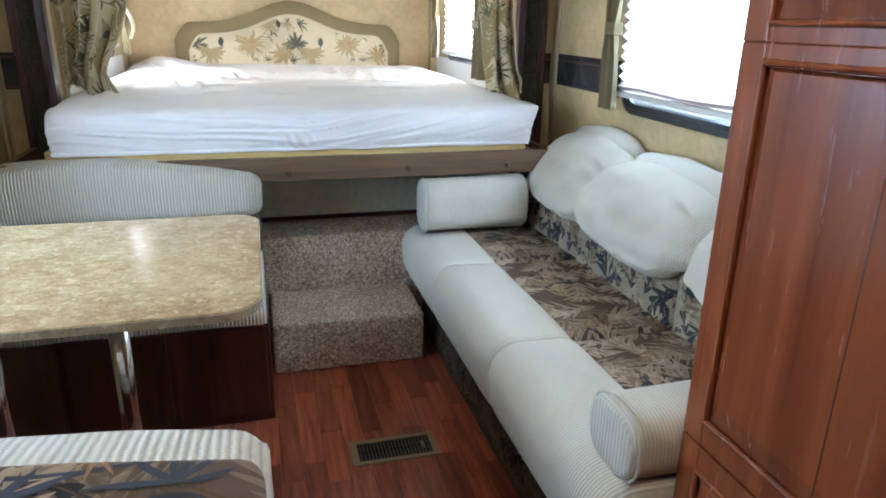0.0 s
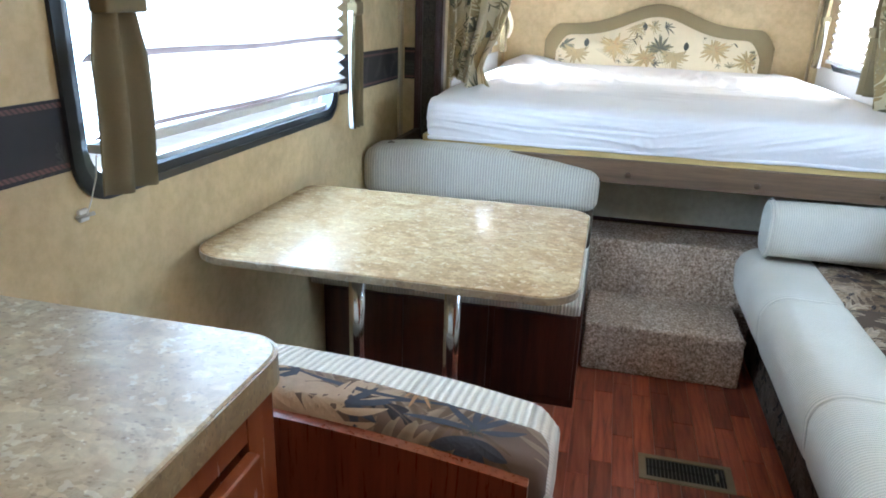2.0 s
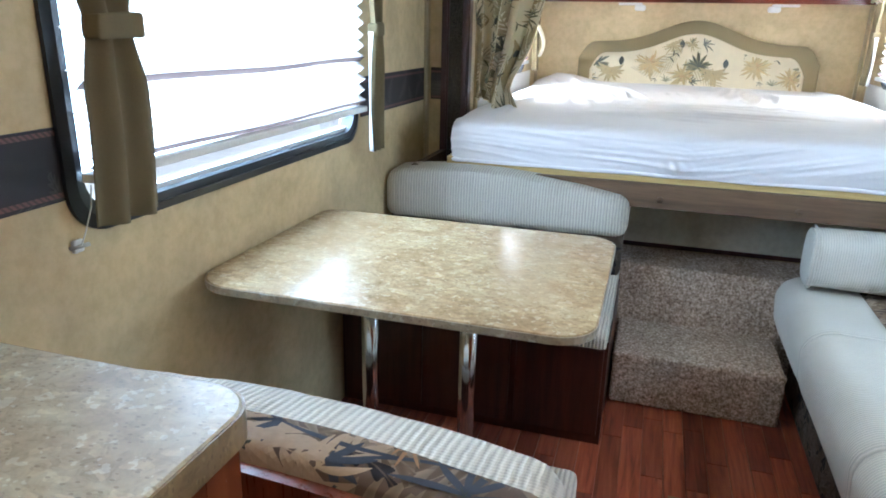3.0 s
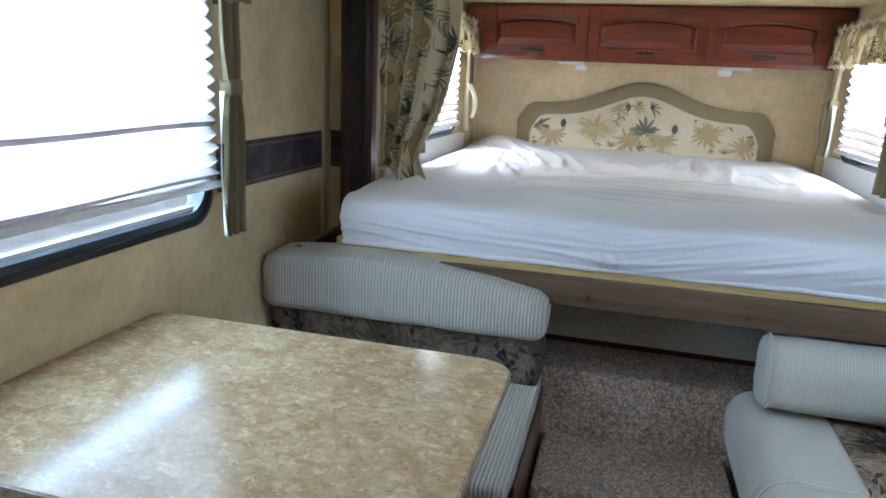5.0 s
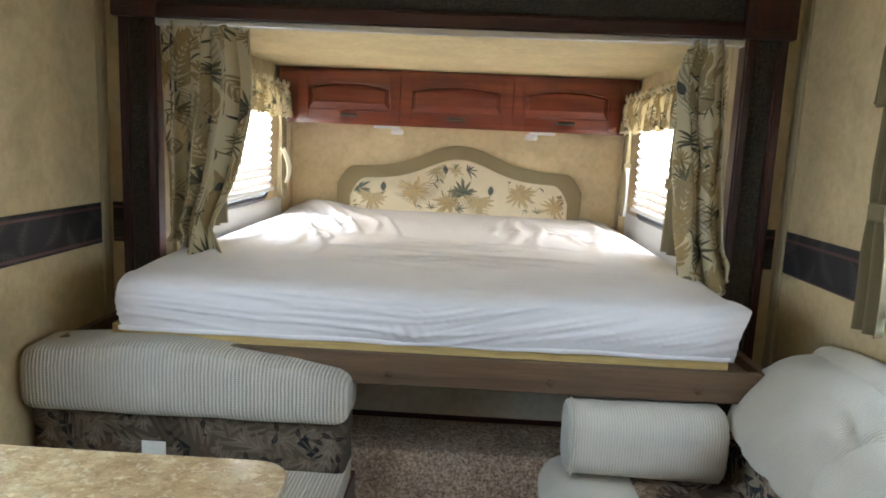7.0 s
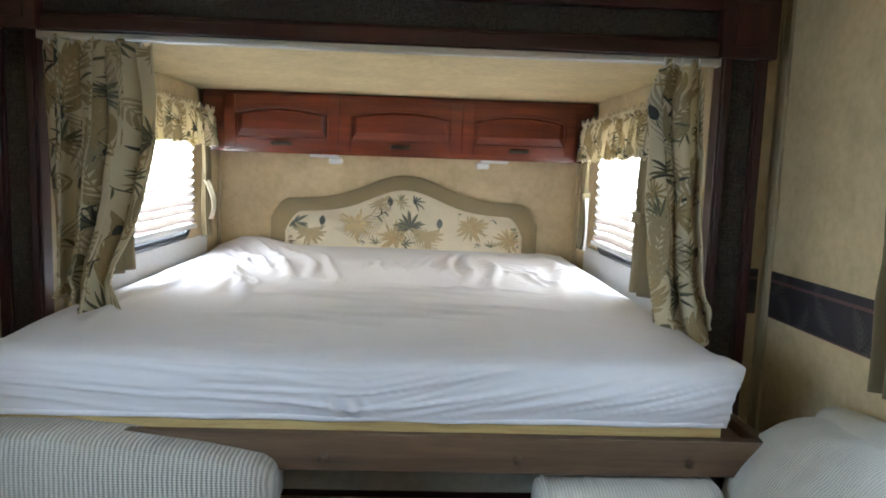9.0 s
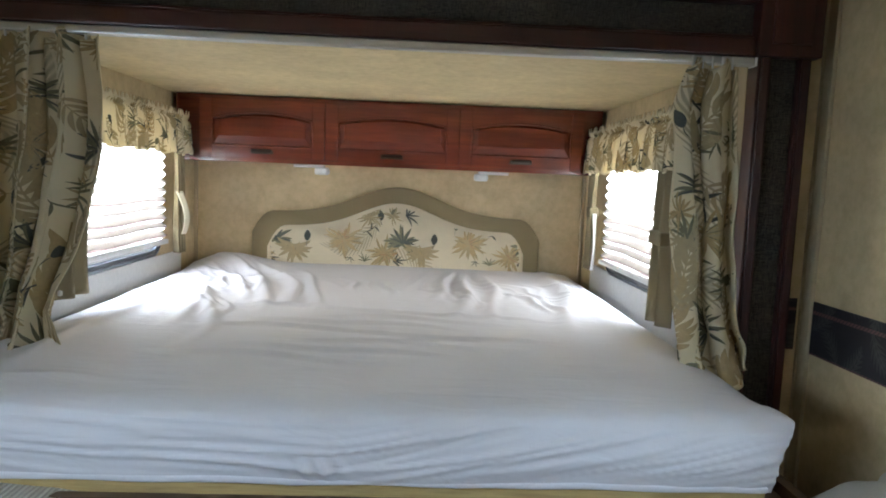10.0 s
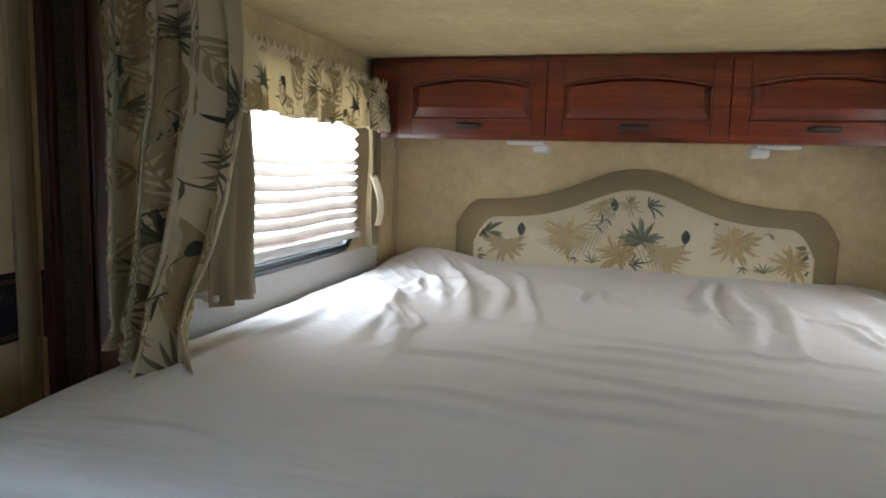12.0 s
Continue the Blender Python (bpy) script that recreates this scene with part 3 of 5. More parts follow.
def leaf_print(wide, high, seed, scale=1.0):
    """The drapes' print: feathered leaves, dark palms, buds and gold blooms scattered on a loose grid."""
    rng = random.Random(seed)
    out, step, row = [], 0.150 * scale, 0
    y = -0.02
    while y < high + 0.05:
        x, col = -0.03 + (row % 2) * step * 0.5, 0
        while x < wide + 0.05:
            cx, cy = x + rng.uniform(-0.02, 0.02), y + rng.uniform(-0.02, 0.02)
            pick = (row * 2 + col + seed) % 6
            if pick in (0, 3):
                out += feather(cx - 0.05 * scale, cy - 0.06 * scale, 0.20 * scale, rng.uniform(30, 130), INK_OLIVE if pick else INK_GOLD, rng, 11, rng.choice((-35, 35)))
                out += sprig(cx + 0.05 * scale, cy + 0.02, 0.09 * scale, rng.uniform(0, 360), INK_MOSS, rng)
            elif pick == 1:
                turn = rng.uniform(60, 120)
                out += palm(cx, cy, 0.085 * scale, turn, INK_MOSS, rng, 11, 210, 0.11) + palm(cx, cy, 0.075 * scale, turn, INK_SLATE, rng, 10, 200, 0.07)
                out += bloom(cx - 0.05 * scale, cy - 0.05 * scale, 0.06 * scale, INK_GOLD, rng, 15)
            elif pick == 2:
                out += bulb(cx, cy, 0.045 * scale, rng.uniform(40, 140), INK_SLATE) + sprig(cx + 0.03, cy - 0.06, 0.10 * scale, rng.uniform(0, 360), INK_SLATE, rng)
                out += feather(cx - 0.06 * scale, cy + 0.02, 0.12 * scale, rng.uniform(0, 360), INK_OLIVE, rng, 8)
            elif pick == 4:
                out += palm(cx, cy, 0.085 * scale, rng.uniform(50, 130), INK_MOSS, rng, 11, 170, 0.09) + bulb(cx + 0.06, cy + 0.03, 0.042 * scale, rng.uniform(0, 360), INK_MOSS)
                out += palm(cx - 0.01, cy, 0.07 * scale, rng.uniform(230, 310), INK_OLIVE, rng, 9, 160, 0.12)
            else:
                out += bloom(cx, cy, 0.08 * scale, INK_GOLD, rng, 18) + bloom(cx, cy, 0.05 * scale, INK_OLIVE, rng, 9) + sprig(cx, cy, 0.11 * scale, rng.uniform(0, 360), INK_SLATE, rng)
            x, col = x + step, col + 1
        y, row = y + step * 0.8, row + 1
    return out


def thick(ob, t):
    s = ob.modifiers.new("thickness", "SOLIDIFY")
    s.thickness, s.offset = t, 0.0
    return ob


def curve_at(table, v):
    """Straight steps through a table of (v, value)."""
    for (a, x), (b, y) in zip(table, table[1:]):
        if v <= b:
            return x + (y - x) * (v - a) / (b - a)
    return table[-1][1]


def in_frame(origin, right, up):
    """The pose of a local frame: u along right, v along up, w towards the viewer."""
    r, u = Vector(right), Vector(up)
    w = r.cross(u)
    return Matrix(((r.x, u.x, w.x, origin[0]), (r.y, u.y, w.y, origin[1]), (r.z, u.z, w.z, origin[2]), (0, 0, 0, 1)))


# ---- the setting ----
XL, XR, REAR, CEILING = -1.04, 1.21, 3.17, 1.95
FRONT = -1.3
SL, SR, SBACK, SCEIL = -0.825, 1.01, 4.70, 1.730

ground = structure("ground", boxes((-60, 60, -60, 60, -1.0, -0.7)), OUTSIDE, "pale bare ground outside the trailer")
floor = structure("floor", boxes((XL - 0.05, XR + 0.05, FRONT - 0.05, REAR + 0.05, -0.06, -0.008)), PLANK, "dark cherry laminate floor")
structure("ceiling", boxes((XL - 0.05, XR + 0.05, FRONT - 0.05, REAR + 0.05, CEILING, CEILING + 0.05)), CEIL, "cream vinyl ceiling")


def wall_with_hole(name, x0, x1, y0, y1, z0, z1, hy0, hy1, hz0, hz1, material, label):
    return structure(name, boxes((x0, x1, y0, hy0, z0, z1), (x0, x1, hy1, y1, z0, z1), (x0, x1, hy0, hy1, z0, hz0), (x0, x1, hy0, hy1, hz1, z1)), material, label)


WIN_L, WIN_R = (1.21, 2.380, 0.958, 1.62), (1.72, 2.50, 0.995, 1.62)
WIN_SL, WIN_SR = (3.48, 4.24, 1.085, 1.60), (3.48, 4.24, 1.075, 1.59)
wall_with_hole("wall_left", XL - 0.05, XL, FRONT, REAR, -0.05, CEILING, *WIN_L, WALL, "tan mottled vinyl wall with a window")
wall_with_hole("wall_right", XR, XR + 0.05, FRONT, REAR, -0.05, CEILING, *WIN_R, WALL, "tan mottled vinyl wall with a window")
structure("wall_front", boxes((XL - 0.05, XR + 0.05, FRONT - 0.05, FRONT, -0.05, CEILING)), WALL, "tan mottled vinyl wall")
structure("wall_rear", boxes((XL - 0.05, -0.845, REAR, REAR + 0.05, 0, CEILING), (1.03, XR + 0.05, REAR, REAR + 0.05, 0, CEILING),
                             (-0.845, 1.03, REAR, REAR + 0.05, 1.76, CEILING), (-0.845, 1.03, REAR, REAR + 0.05, 0, 0.70)), WALL,
          "tan end wall around the bed opening")
wall_with_hole("bed_alcove_wall_left", SL - 0.05, SL, REAR + 0.05, SBACK, 0.6, SCEIL, *WIN_SL, WALL, "tan alcove side wall with a window")
wall_with_hole("bed_alcove_wall_right", SR, SR + 0.05, REAR + 0.05, SBACK, 0.6, SCEIL, *WIN_SR, WALL, "tan alcove side wall with a window")
structure("bed_alcove_wall_back", boxes((SL - 0.05, SR + 0.05, SBACK, SBACK + 0.05, 0.6, SCEIL)), WALL, "tan wall behind the bed")
structure("bed_alcove_ceiling", boxes((SL - 0.05, SR + 0.05, REAR + 0.05, SBACK + 0.05, SCEIL, SCEIL + 0.05)), CEIL, "cream vinyl alcove ceiling")
structure("bed_alcove_floor", boxes((SL - 0.05, SR + 0.05, REAR + 0.05, SBACK + 0.05, 0.55, 0.6)), SHELL, "alcove floor under the bed")

for i, (a, b) in enumerate(((SL, SL + 0.016), (SR - 0.016, SR))):
    structure(f"trim_alcove_{i + 1}", boxes((a, b, SBACK - 0.016, SBACK, 0.9, 1.455), bevel=0.004), TRIM, "tan vinyl strip in the alcove corner")

# wallpaper border, in runs
for i, span in enumerate(((XL, XL + 0.003, FRONT, 1.175, 0.996, 1.124), (XL, XL + 0.003, 2.45, REAR - 0.02, 0.996, 1.131),
                          (XR - 0.003, XR, 2.56, REAR - 0.02, 1.008, 1.141), (XL + 0.02, -0.965, REAR - 0.003, REAR, 0.996, 1.131),
                          (1.145, XR - 0.02, REAR - 0.003, REAR, 1.008, 1.141))):
    structure(f"trim_border_{i + 1}", boxes(span), BORDER, "dark leaf wallpaper border with rope edges")

# corner strips
for i, x in enumerate((XL, XR)):
    s = 1 if x < 0 else -1
    a, b = sorted((x, x + s * 0.014))
    c, d = sorted((x, x + s * 0.010))
    structure(f"trim_corner_{i + 1}", boxes((c, d, REAR - 0.045, REAR, 0.43, CEILING), (a, b, REAR - 0.010, REAR, 0.43, CEILING), bevel=0.003), TRIM, "tan vinyl corner strip")


def post(name, x0, x1):
    """Upright of the opening: woven inset between two mouldings, a block at its top."""
    ob = tagged(new(name, finish(name, boxes((x0 + 0.02, x1 - 0.02, 3.130, REAR, 0.43, 1.74)), WEAVE)), "dark woven panel between cherry mouldings", "trim", kind="structure")
    for a, b in ((x0, x0 + 0.032), (x1 - 0.032, x1)):
        part("moulding", boxes((a, b, 3.118, REAR - 0.001, 0.43, 1.735), (a + 0.006, b - 0.006, 3.110, 3.118, 0.43, 1.735), bevel=0.003), FRAMEWOOD, ob)
    part("corner_block", boxes((x0 - 0.012, x1 + 0.012, 3.095, REAR - 0.002, 1.728, 1.90), (x0 + 0.018, x1 - 0.018, 3.088, 3.096, 1.755, 1.875), bevel=0.004), FRAMEWOOD, ob)
    return ob


post("door_frame_post_1", -0.960, -0.838)
post("door_frame_post_2", 1.011, 1.142)
beam = tagged(new("trim_beam", finish("trim_beam", boxes((-0.826, 0.999, 3.135, REAR - 0.003, 1.742, 1.885)), WEAVE)), "woven band in a cherry header beam", "trim", kind="structure")
part("lower_moulding", boxes((-0.826, 0.999, 3.108, REAR - 0.006, 1.728, 1.772), (-0.826, 0.999, 3.118, 3.13, 1.770, 1.780), bevel=0.005), FRAMEWOOD_X, beam)
part("upper_moulding", boxes((-0.826, 0.999, 3.108, REAR - 0.006, 1.852, 1.898), bevel=0.005), FRAMEWOOD_X, beam)
# lining of the opening
structure("trim_opening_lining", boxes((-0.845, -0.838, 3.165, 3.235, 0.72, 1.728), (1.012, 1.028, 3.172, 3.235, 0.72, 1.728)), TRIM, "tan strip lining the opening")

# wall sheet with daylight in its colour and strip under the bed, landing and step
structure("wall_panel_under_bed", boxes((-0.95, 1.03, REAR - 0.016, REAR - 0.001, 0.447, 0.70)), UNDERBED, "wall below the raised bed, bluish daylight put into its paler colour")
structure("baseboard", boxes((XL + 0.002, XR - 0.002, REAR - 0.022, REAR - 0.004, 0.428, 0.447), bevel=0.003), FRAMEWOOD_X, "dark base strip above the carpet")


def carpeted(x0, x1, y0, y1, z0, z1, n=26):
    """A block wrapped in uneven pile."""
    bm = cushion(x0, x1, y0, y1, z0, z1, 26.0, n, 0.0)
    for v in bm.verts:
        p = v.co * 60
        v.co += Vector((noise.noise(p), noise.noise(p + Vector((9, 0, 0))), noise.noise(p + Vector((0, 9, 0))))) * 0.004
    return bm


single("carpeted_landing", carpeted(XL + 0.01, XR - 0.01, 2.895, REAR - 0.022, 0.0, 0.43, 60), CARPET, "brown pile carpet landing below the raised bed", "step", True)
single("carpeted_step", carpeted(-0.112, 0.462, 2.562, 2.90, 0.0, 0.197, 40), CARPET, "brown pile carpet block step in front of the landing", "step", True)


for i, (a, b) in enumerate(((SL, SL + 0.006), (SR - 0.006, SR))):
    structure(f"window_sill_{i + 1}", boxes((a, b, 3.24, 4.50, 0.84, 1.060), bevel=0.002), WHITE, "white panel below the bed window")

# ---- windows ----
def window(name, x, s, span, rail, label):
    """A trailer window in a side wall: black rounded frame, glass. s: +1 looks towards +x."""
    y0, y1, z0, z1 = span
    at = Matrix(((0, 0, s, x), (1, 0, 0, 0), (0, 1, 0, 0), (0, 0, 0, 1)))
    ob = tagged(new(name), label, "window", kind="structure")
    ob.matrix_basis = at
    r = 0.07
    outer = rounded(y0 - rail, y1 + rail, z0 - rail, z1 + rail, (r + rail * 0.5,) * 4, 10)
    inner = rounded(y0 + 0.004, y1 - 0.004, z0 + 0.004, z1 - 0.004, (r,) * 4, 10)
    step = rounded(y0 - rail * 0.45, y1 + rail * 0.45, z0 - rail * 0.45, z1 + rail * 0.45, (r + rail * 0.2,) * 4, 10)
    bm = bmesh.new()
    rings = [[bm.verts.new((u, v, w)) for u, v in o] for o, w in ((outer, 0.001), (outer, 0.010), (step, 0.016), (step, 0.011), (inner, 0.011), (inner, -0.035), (outer, -0.035))]
    for a, b in zip(rings, rings[1:]):
        for i in range(len(a)):
            j = (i + 1) % len(a)
            bm.faces.new((a[i], a[j], b[j], b[i]))
    bmesh.ops.recalc_face_normals(bm, faces=list(bm.faces))
    part("window_frame", bm, BLACK, ob)
    pane = part("pane", boxes((y0 - 0.004, y1 + 0.004, z0 - 0.004, z1 + 0.004, -0.030, -0.025)), GLASS, ob)
    pane.visible_shadow = False
    part("slide_rail", boxes((y0 + 0.03, y1 - 0.03, z0 + 0.006, z0 + 0.018, -0.022, -0.004), bevel=0.002), GREYSTRIP, ob)
    return ob


window("window_1", XL, 1, WIN_L, 0.034, "black-framed trailer window with rounded corners")
window("window_2", XR, -1, WIN_R, 0.034, "black-framed trailer window with rounded corners")
window("window_3", SL, 1, WIN_SL, 0.022, "small black-framed window beside the bed")
window("window_4", SR, -1, WIN_SR, 0.022, "small black-framed window beside the bed")


def blind(x, s, y0, y1, z0, z1, pitch, depth, cloth, label, lean=0.0, stacked=0.42, creases=()):
    """A pleated shade with a bottom rail and a head rail."""
    ob = thing("pleated_shade", label, "window blind", pose(x, y0, z0), "pleated shades")
    wide, high = y1 - y0, z1 - z0
    folds = max(6, round(high / pitch))
    cloth_bm, low_bm, n = bmesh.new(), bmesh.new(), 10

    def strip(bm, xa, za, xb, zb, ka, kb):
        cols = [[bm.verts.new((xx, wide * i / n + ((0.007 if high > 0.5 else 0.003) * math.sin(kk * 1.7 + lean) if i in (0, n) else 0), zz + 0.003 * math.sin(i * 0.9 + lean))) for i in range(n + 1)] for xx, zz, kk in ((xa, za, ka), (xb, zb, kb))]
        for i in range(n):
            bm.faces.new((cols[0][i], cols[0][i + 1], cols[1][i + 1], cols[1][i]))

    for k in range(folds):
        low = 1 - k / folds
        d = depth * (0.55 + 0.45 * low)
        za, zm, zb = high * k / folds, high * (k + 0.5) / folds, high * (k + 1) / folds
        # share of the fold's underside that takes the darker, painted-in shading
        dimmed = max(0.0, low - 1 + stacked) / stacked * 0.75 * ((1.0 if k % 3 == 0 else 0.24) if high > 0.5 else (1.0 if k % 2 == 0 else 0.4))
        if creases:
            dimmed = 0.93 if k in creases else 0.0
        # lower pleats get the cloth with shading in its colour
        gathered = dimmed > 0.10 or (creases and k <= max(creases))
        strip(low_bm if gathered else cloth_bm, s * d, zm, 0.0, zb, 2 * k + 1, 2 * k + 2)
        if dimmed > 0.05:
            zc, xc = za + (zm - za) * (1 - dimmed), s * d * (1 - dimmed)
            strip(cloth_bm, 0.0, za, xc, zc, 2 * k, 2 * k + 0.5)
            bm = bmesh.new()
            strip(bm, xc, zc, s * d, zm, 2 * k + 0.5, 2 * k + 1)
            part("doubled_fold", bm, FOLD_SHADE, ob)
        else:
            strip(cloth_bm, 0.0, za, s * d, zm, 2 * k, 2 * k + 1)
    bmesh.ops.remove_doubles(cloth_bm, verts=list(cloth_bm.verts), dist=0.0005)
    part("pleats", cloth_bm, cloth, ob)
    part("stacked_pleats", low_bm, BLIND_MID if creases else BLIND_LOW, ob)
    a, b = sorted((0.0, s * (depth + 0.004)))
    part("bottom_rail", boxes((a, b, -0.004, wide + 0.004, -0.018, 0.0), bevel=0.003), WHITE, ob)
    part("head_rail", boxes((a, b, -0.004, wide + 0.004, high, high + 0.03), bevel=0.003), WHITE, ob)
    return ob


blind(-1.020, 1, 1.205, 2.395, 1.042, 1.60, 0.036, 0.026, BLIND, "white pleated shade drawn almost to the sill", creases=(0, 4))
blind(1.190, -1, 1.715, 2.505, 1.040, 1.60, 0.036, 0.026, BLIND, "white pleated shade drawn almost to the sill", 0.5, creases=(0,))
blind(SL + 0.014, 1, 3.47, 4.25, 1.128, 1.58, 0.036, 0.022, BLIND_SMALL, "white pleated shade beside the bed", 1.0, 0.58)
blind(SR - 0.014, -1, 3.47, 4.25, 1.108, 1.57, 0.036, 0.022, BLIND_SMALL, "white pleated shade beside the bed", 2.0, 0.58)


def side_panel(x, s, y0, y1, z0, z1, label, tie=None, lining=0.0, folds=2.2, flare=0.0, strap=0.0):
    """A narrow gathered strip of cloth beside a window, with a tie band where there is one."""
    mid, wide = (y0 + y1) / 2, (y1 - y0)
    ob = thing("window_curtain", label, "curtain", pose(x, mid, z0), "window curtains")

    def place(u, v):
        z = (z1 - z0) * (1 - v)
        pinch = 1.0
        if tie:
            d = (z + z0 - tie) / 0.10
            pinch = 0.62 + 0.38 * min(1.0, abs(d)) ** 0.8
        w = wide * pinch * (1 + flare * v)
        y = (u - 0.5) * w + 0.006 * math.sin(v * 9 + y0)
        bulge = 0.016 * math.sin(u * folds * 6.283 + 0.6 * v + y0 * 3) * (0.5 + 0.5 * v)
        return (s * (0.02 + bulge), y, z)

    thick(part("cloth", sheet_grid(36, 30, place), OLIVE, ob, smooth=True), 0.003)
    if tie:
        a, b = sorted((s * 0.0, s * 0.040))
        part("tie_band", cushion(a, b, -wide * 0.345, wide * 0.345, tie - z0 - 0.021, tie - z0 + 0.021, 9, 10, 0.008), OLIVE, ob, "folded olive tie band", True)
    if strap:
        def loose(u, v):
            return (s * (0.02 + 0.045 * math.sin(v * 2.6) + 0.020 * u * (1 - 0.4 * v)), -wide * 0.3 - 0.035 * math.sin(v * 3.0) + 0.02 * (u - 0.5), strap - z0 - 0.17 * v)

        thick(part("tie_strap", sheet_grid(4, 20, loose), STRAP, ob, "pale tie strap hanging loose", True), 0.003)
    if lining:
        side = 1 if lining > 0 else -1
        edge = side * wide * 0.5

        def back(u, v):
            top = (tie or z1) - z0
            z = top * (1 - v)
            return (s * (0.012 + 0.02 * u), edge + side * u * abs(lining) * (0.25 + 0.75 * math.sin(v * 2.9)), z * 0.98)

        thick(part("lining", sheet_grid(8, 16, back), LINING, ob, "white curtain lining turned outwards", True), 0.002)
    return ob


side_panel(-0.985, 1, 1.185, 1.338, 0.952, 1.66, "olive curtain strip tied at the middle", 1.29, 0.0)
side_panel(-0.985, 1, 2.375, 2.455, 0.895, 1.66, "olive curtain strip tied at the middle", 1.287, -0.035)
side_panel(1.155, -1, 2.465, 2.565, 0.975, 1.66, "olive curtain strip tied at the middle", 1.258, 0.0)
side_panel(SL + 0.045, 1, 3.385, 3.530, 1.035, 1.58, "olive curtain strip beside the bed", None, flare=0.25)
side_panel(SL + 0.045, 1, 4.26, 4.33, 1.07, 1.58, "olive curtain strip with its tie hanging loose", None, 0.0, strap=1.32)
side_panel(SR - 0.045, -1, 3.43, 3.57, 1.0, 1.57, "olive curtain strip tied beside the bed", 1.26, flare=0.30)
side_panel(SR - 0.045, -1, 4.26, 4.34, 1.06, 1.57, "olive curtain strip showing its white lining", 1.30, -0.05)


def valance(x, s, y0, y1, z0, z1, material, label, proud=0.06):
    """A gathered strip across a window's head, on a boxed rod."""
    ob = thing("valance", label, "valance", pose(x, y0, z0), "window valances")
    wide, high = y1 - y0, z1 - z0

    def place(u, v):
        # the ends turn back to the wall
        run = u * (wide + 2 * proud)
        if run < proud:
            px, py = run, 0.0
        elif run > proud + wide:
            px, py = wide + 2 * proud - run, wide
        else:
            px, py = proud, run - proud
        g = math.sin(run * 150) * 0.006 + math.sin(run * 67 + 1.3) * 0.007
        loose = 0.35 + 0.65 * v
        crest = 0.010 * math.sin(run * 210) if v < 0.04 else 0
        hem = 0.004 * math.sin(run * 31 + 0.5) + 0.003 * math.sin(run * 83)
        pin = -0.010 * math.exp(-((v - 0.16) / 0.05) ** 2)
        z = high * (1 - v) + crest * (1 - v) + hem * v
        return (s * (px + (g * loose + pin + 0.012 * v)), py, z)

    thick(part("cloth", sheet_grid(260, 14, place, (1.5 * wide, high)), material, ob, smooth=True), 0.002)
    if material is VALANCE:
        long = 1.5 * wide
        printed("leaf_print", leaf_print(long, high, 3 if s > 0 else 6, 0.8), on_cloth(place, long, high, 0.003, (s, 0, 0)), lambda x, y: 0.003 < x < long - 0.003 and 0.003 < y < high - 0.012,
                [INK_SLATE, INK_MOSS, INK_GOLD, INK_OLIVE], ob, "slate, moss and gold printed leaves")
    a, b = sorted((0.0, s * (proud - 0.016)))
    part("rod_box", boxes((a, b, 0.012, wide - 0.012, high - 0.05, high - 0.03)), WHITE, ob)
    return ob


valance(SL, 1, 3.40, 4.385, 1.470, 1.640, VALANCE, "cream leaf-print gathered valance", 0.075)
valance(SR, -1, 3.40, 4.385, 1.458, 1.640, VALANCE, "cream leaf-print gathered valance", 0.075)
valance(XL, 1, 1.12, 2.46, 1.50, 1.68, OLIVE, "olive gathered valance above the dinette window", 0.10)
valance(XR, -1, 1.66, 2.56, 1.50, 1.68, OLIVE, "olive gathered valance above the sofa window", 0.10)


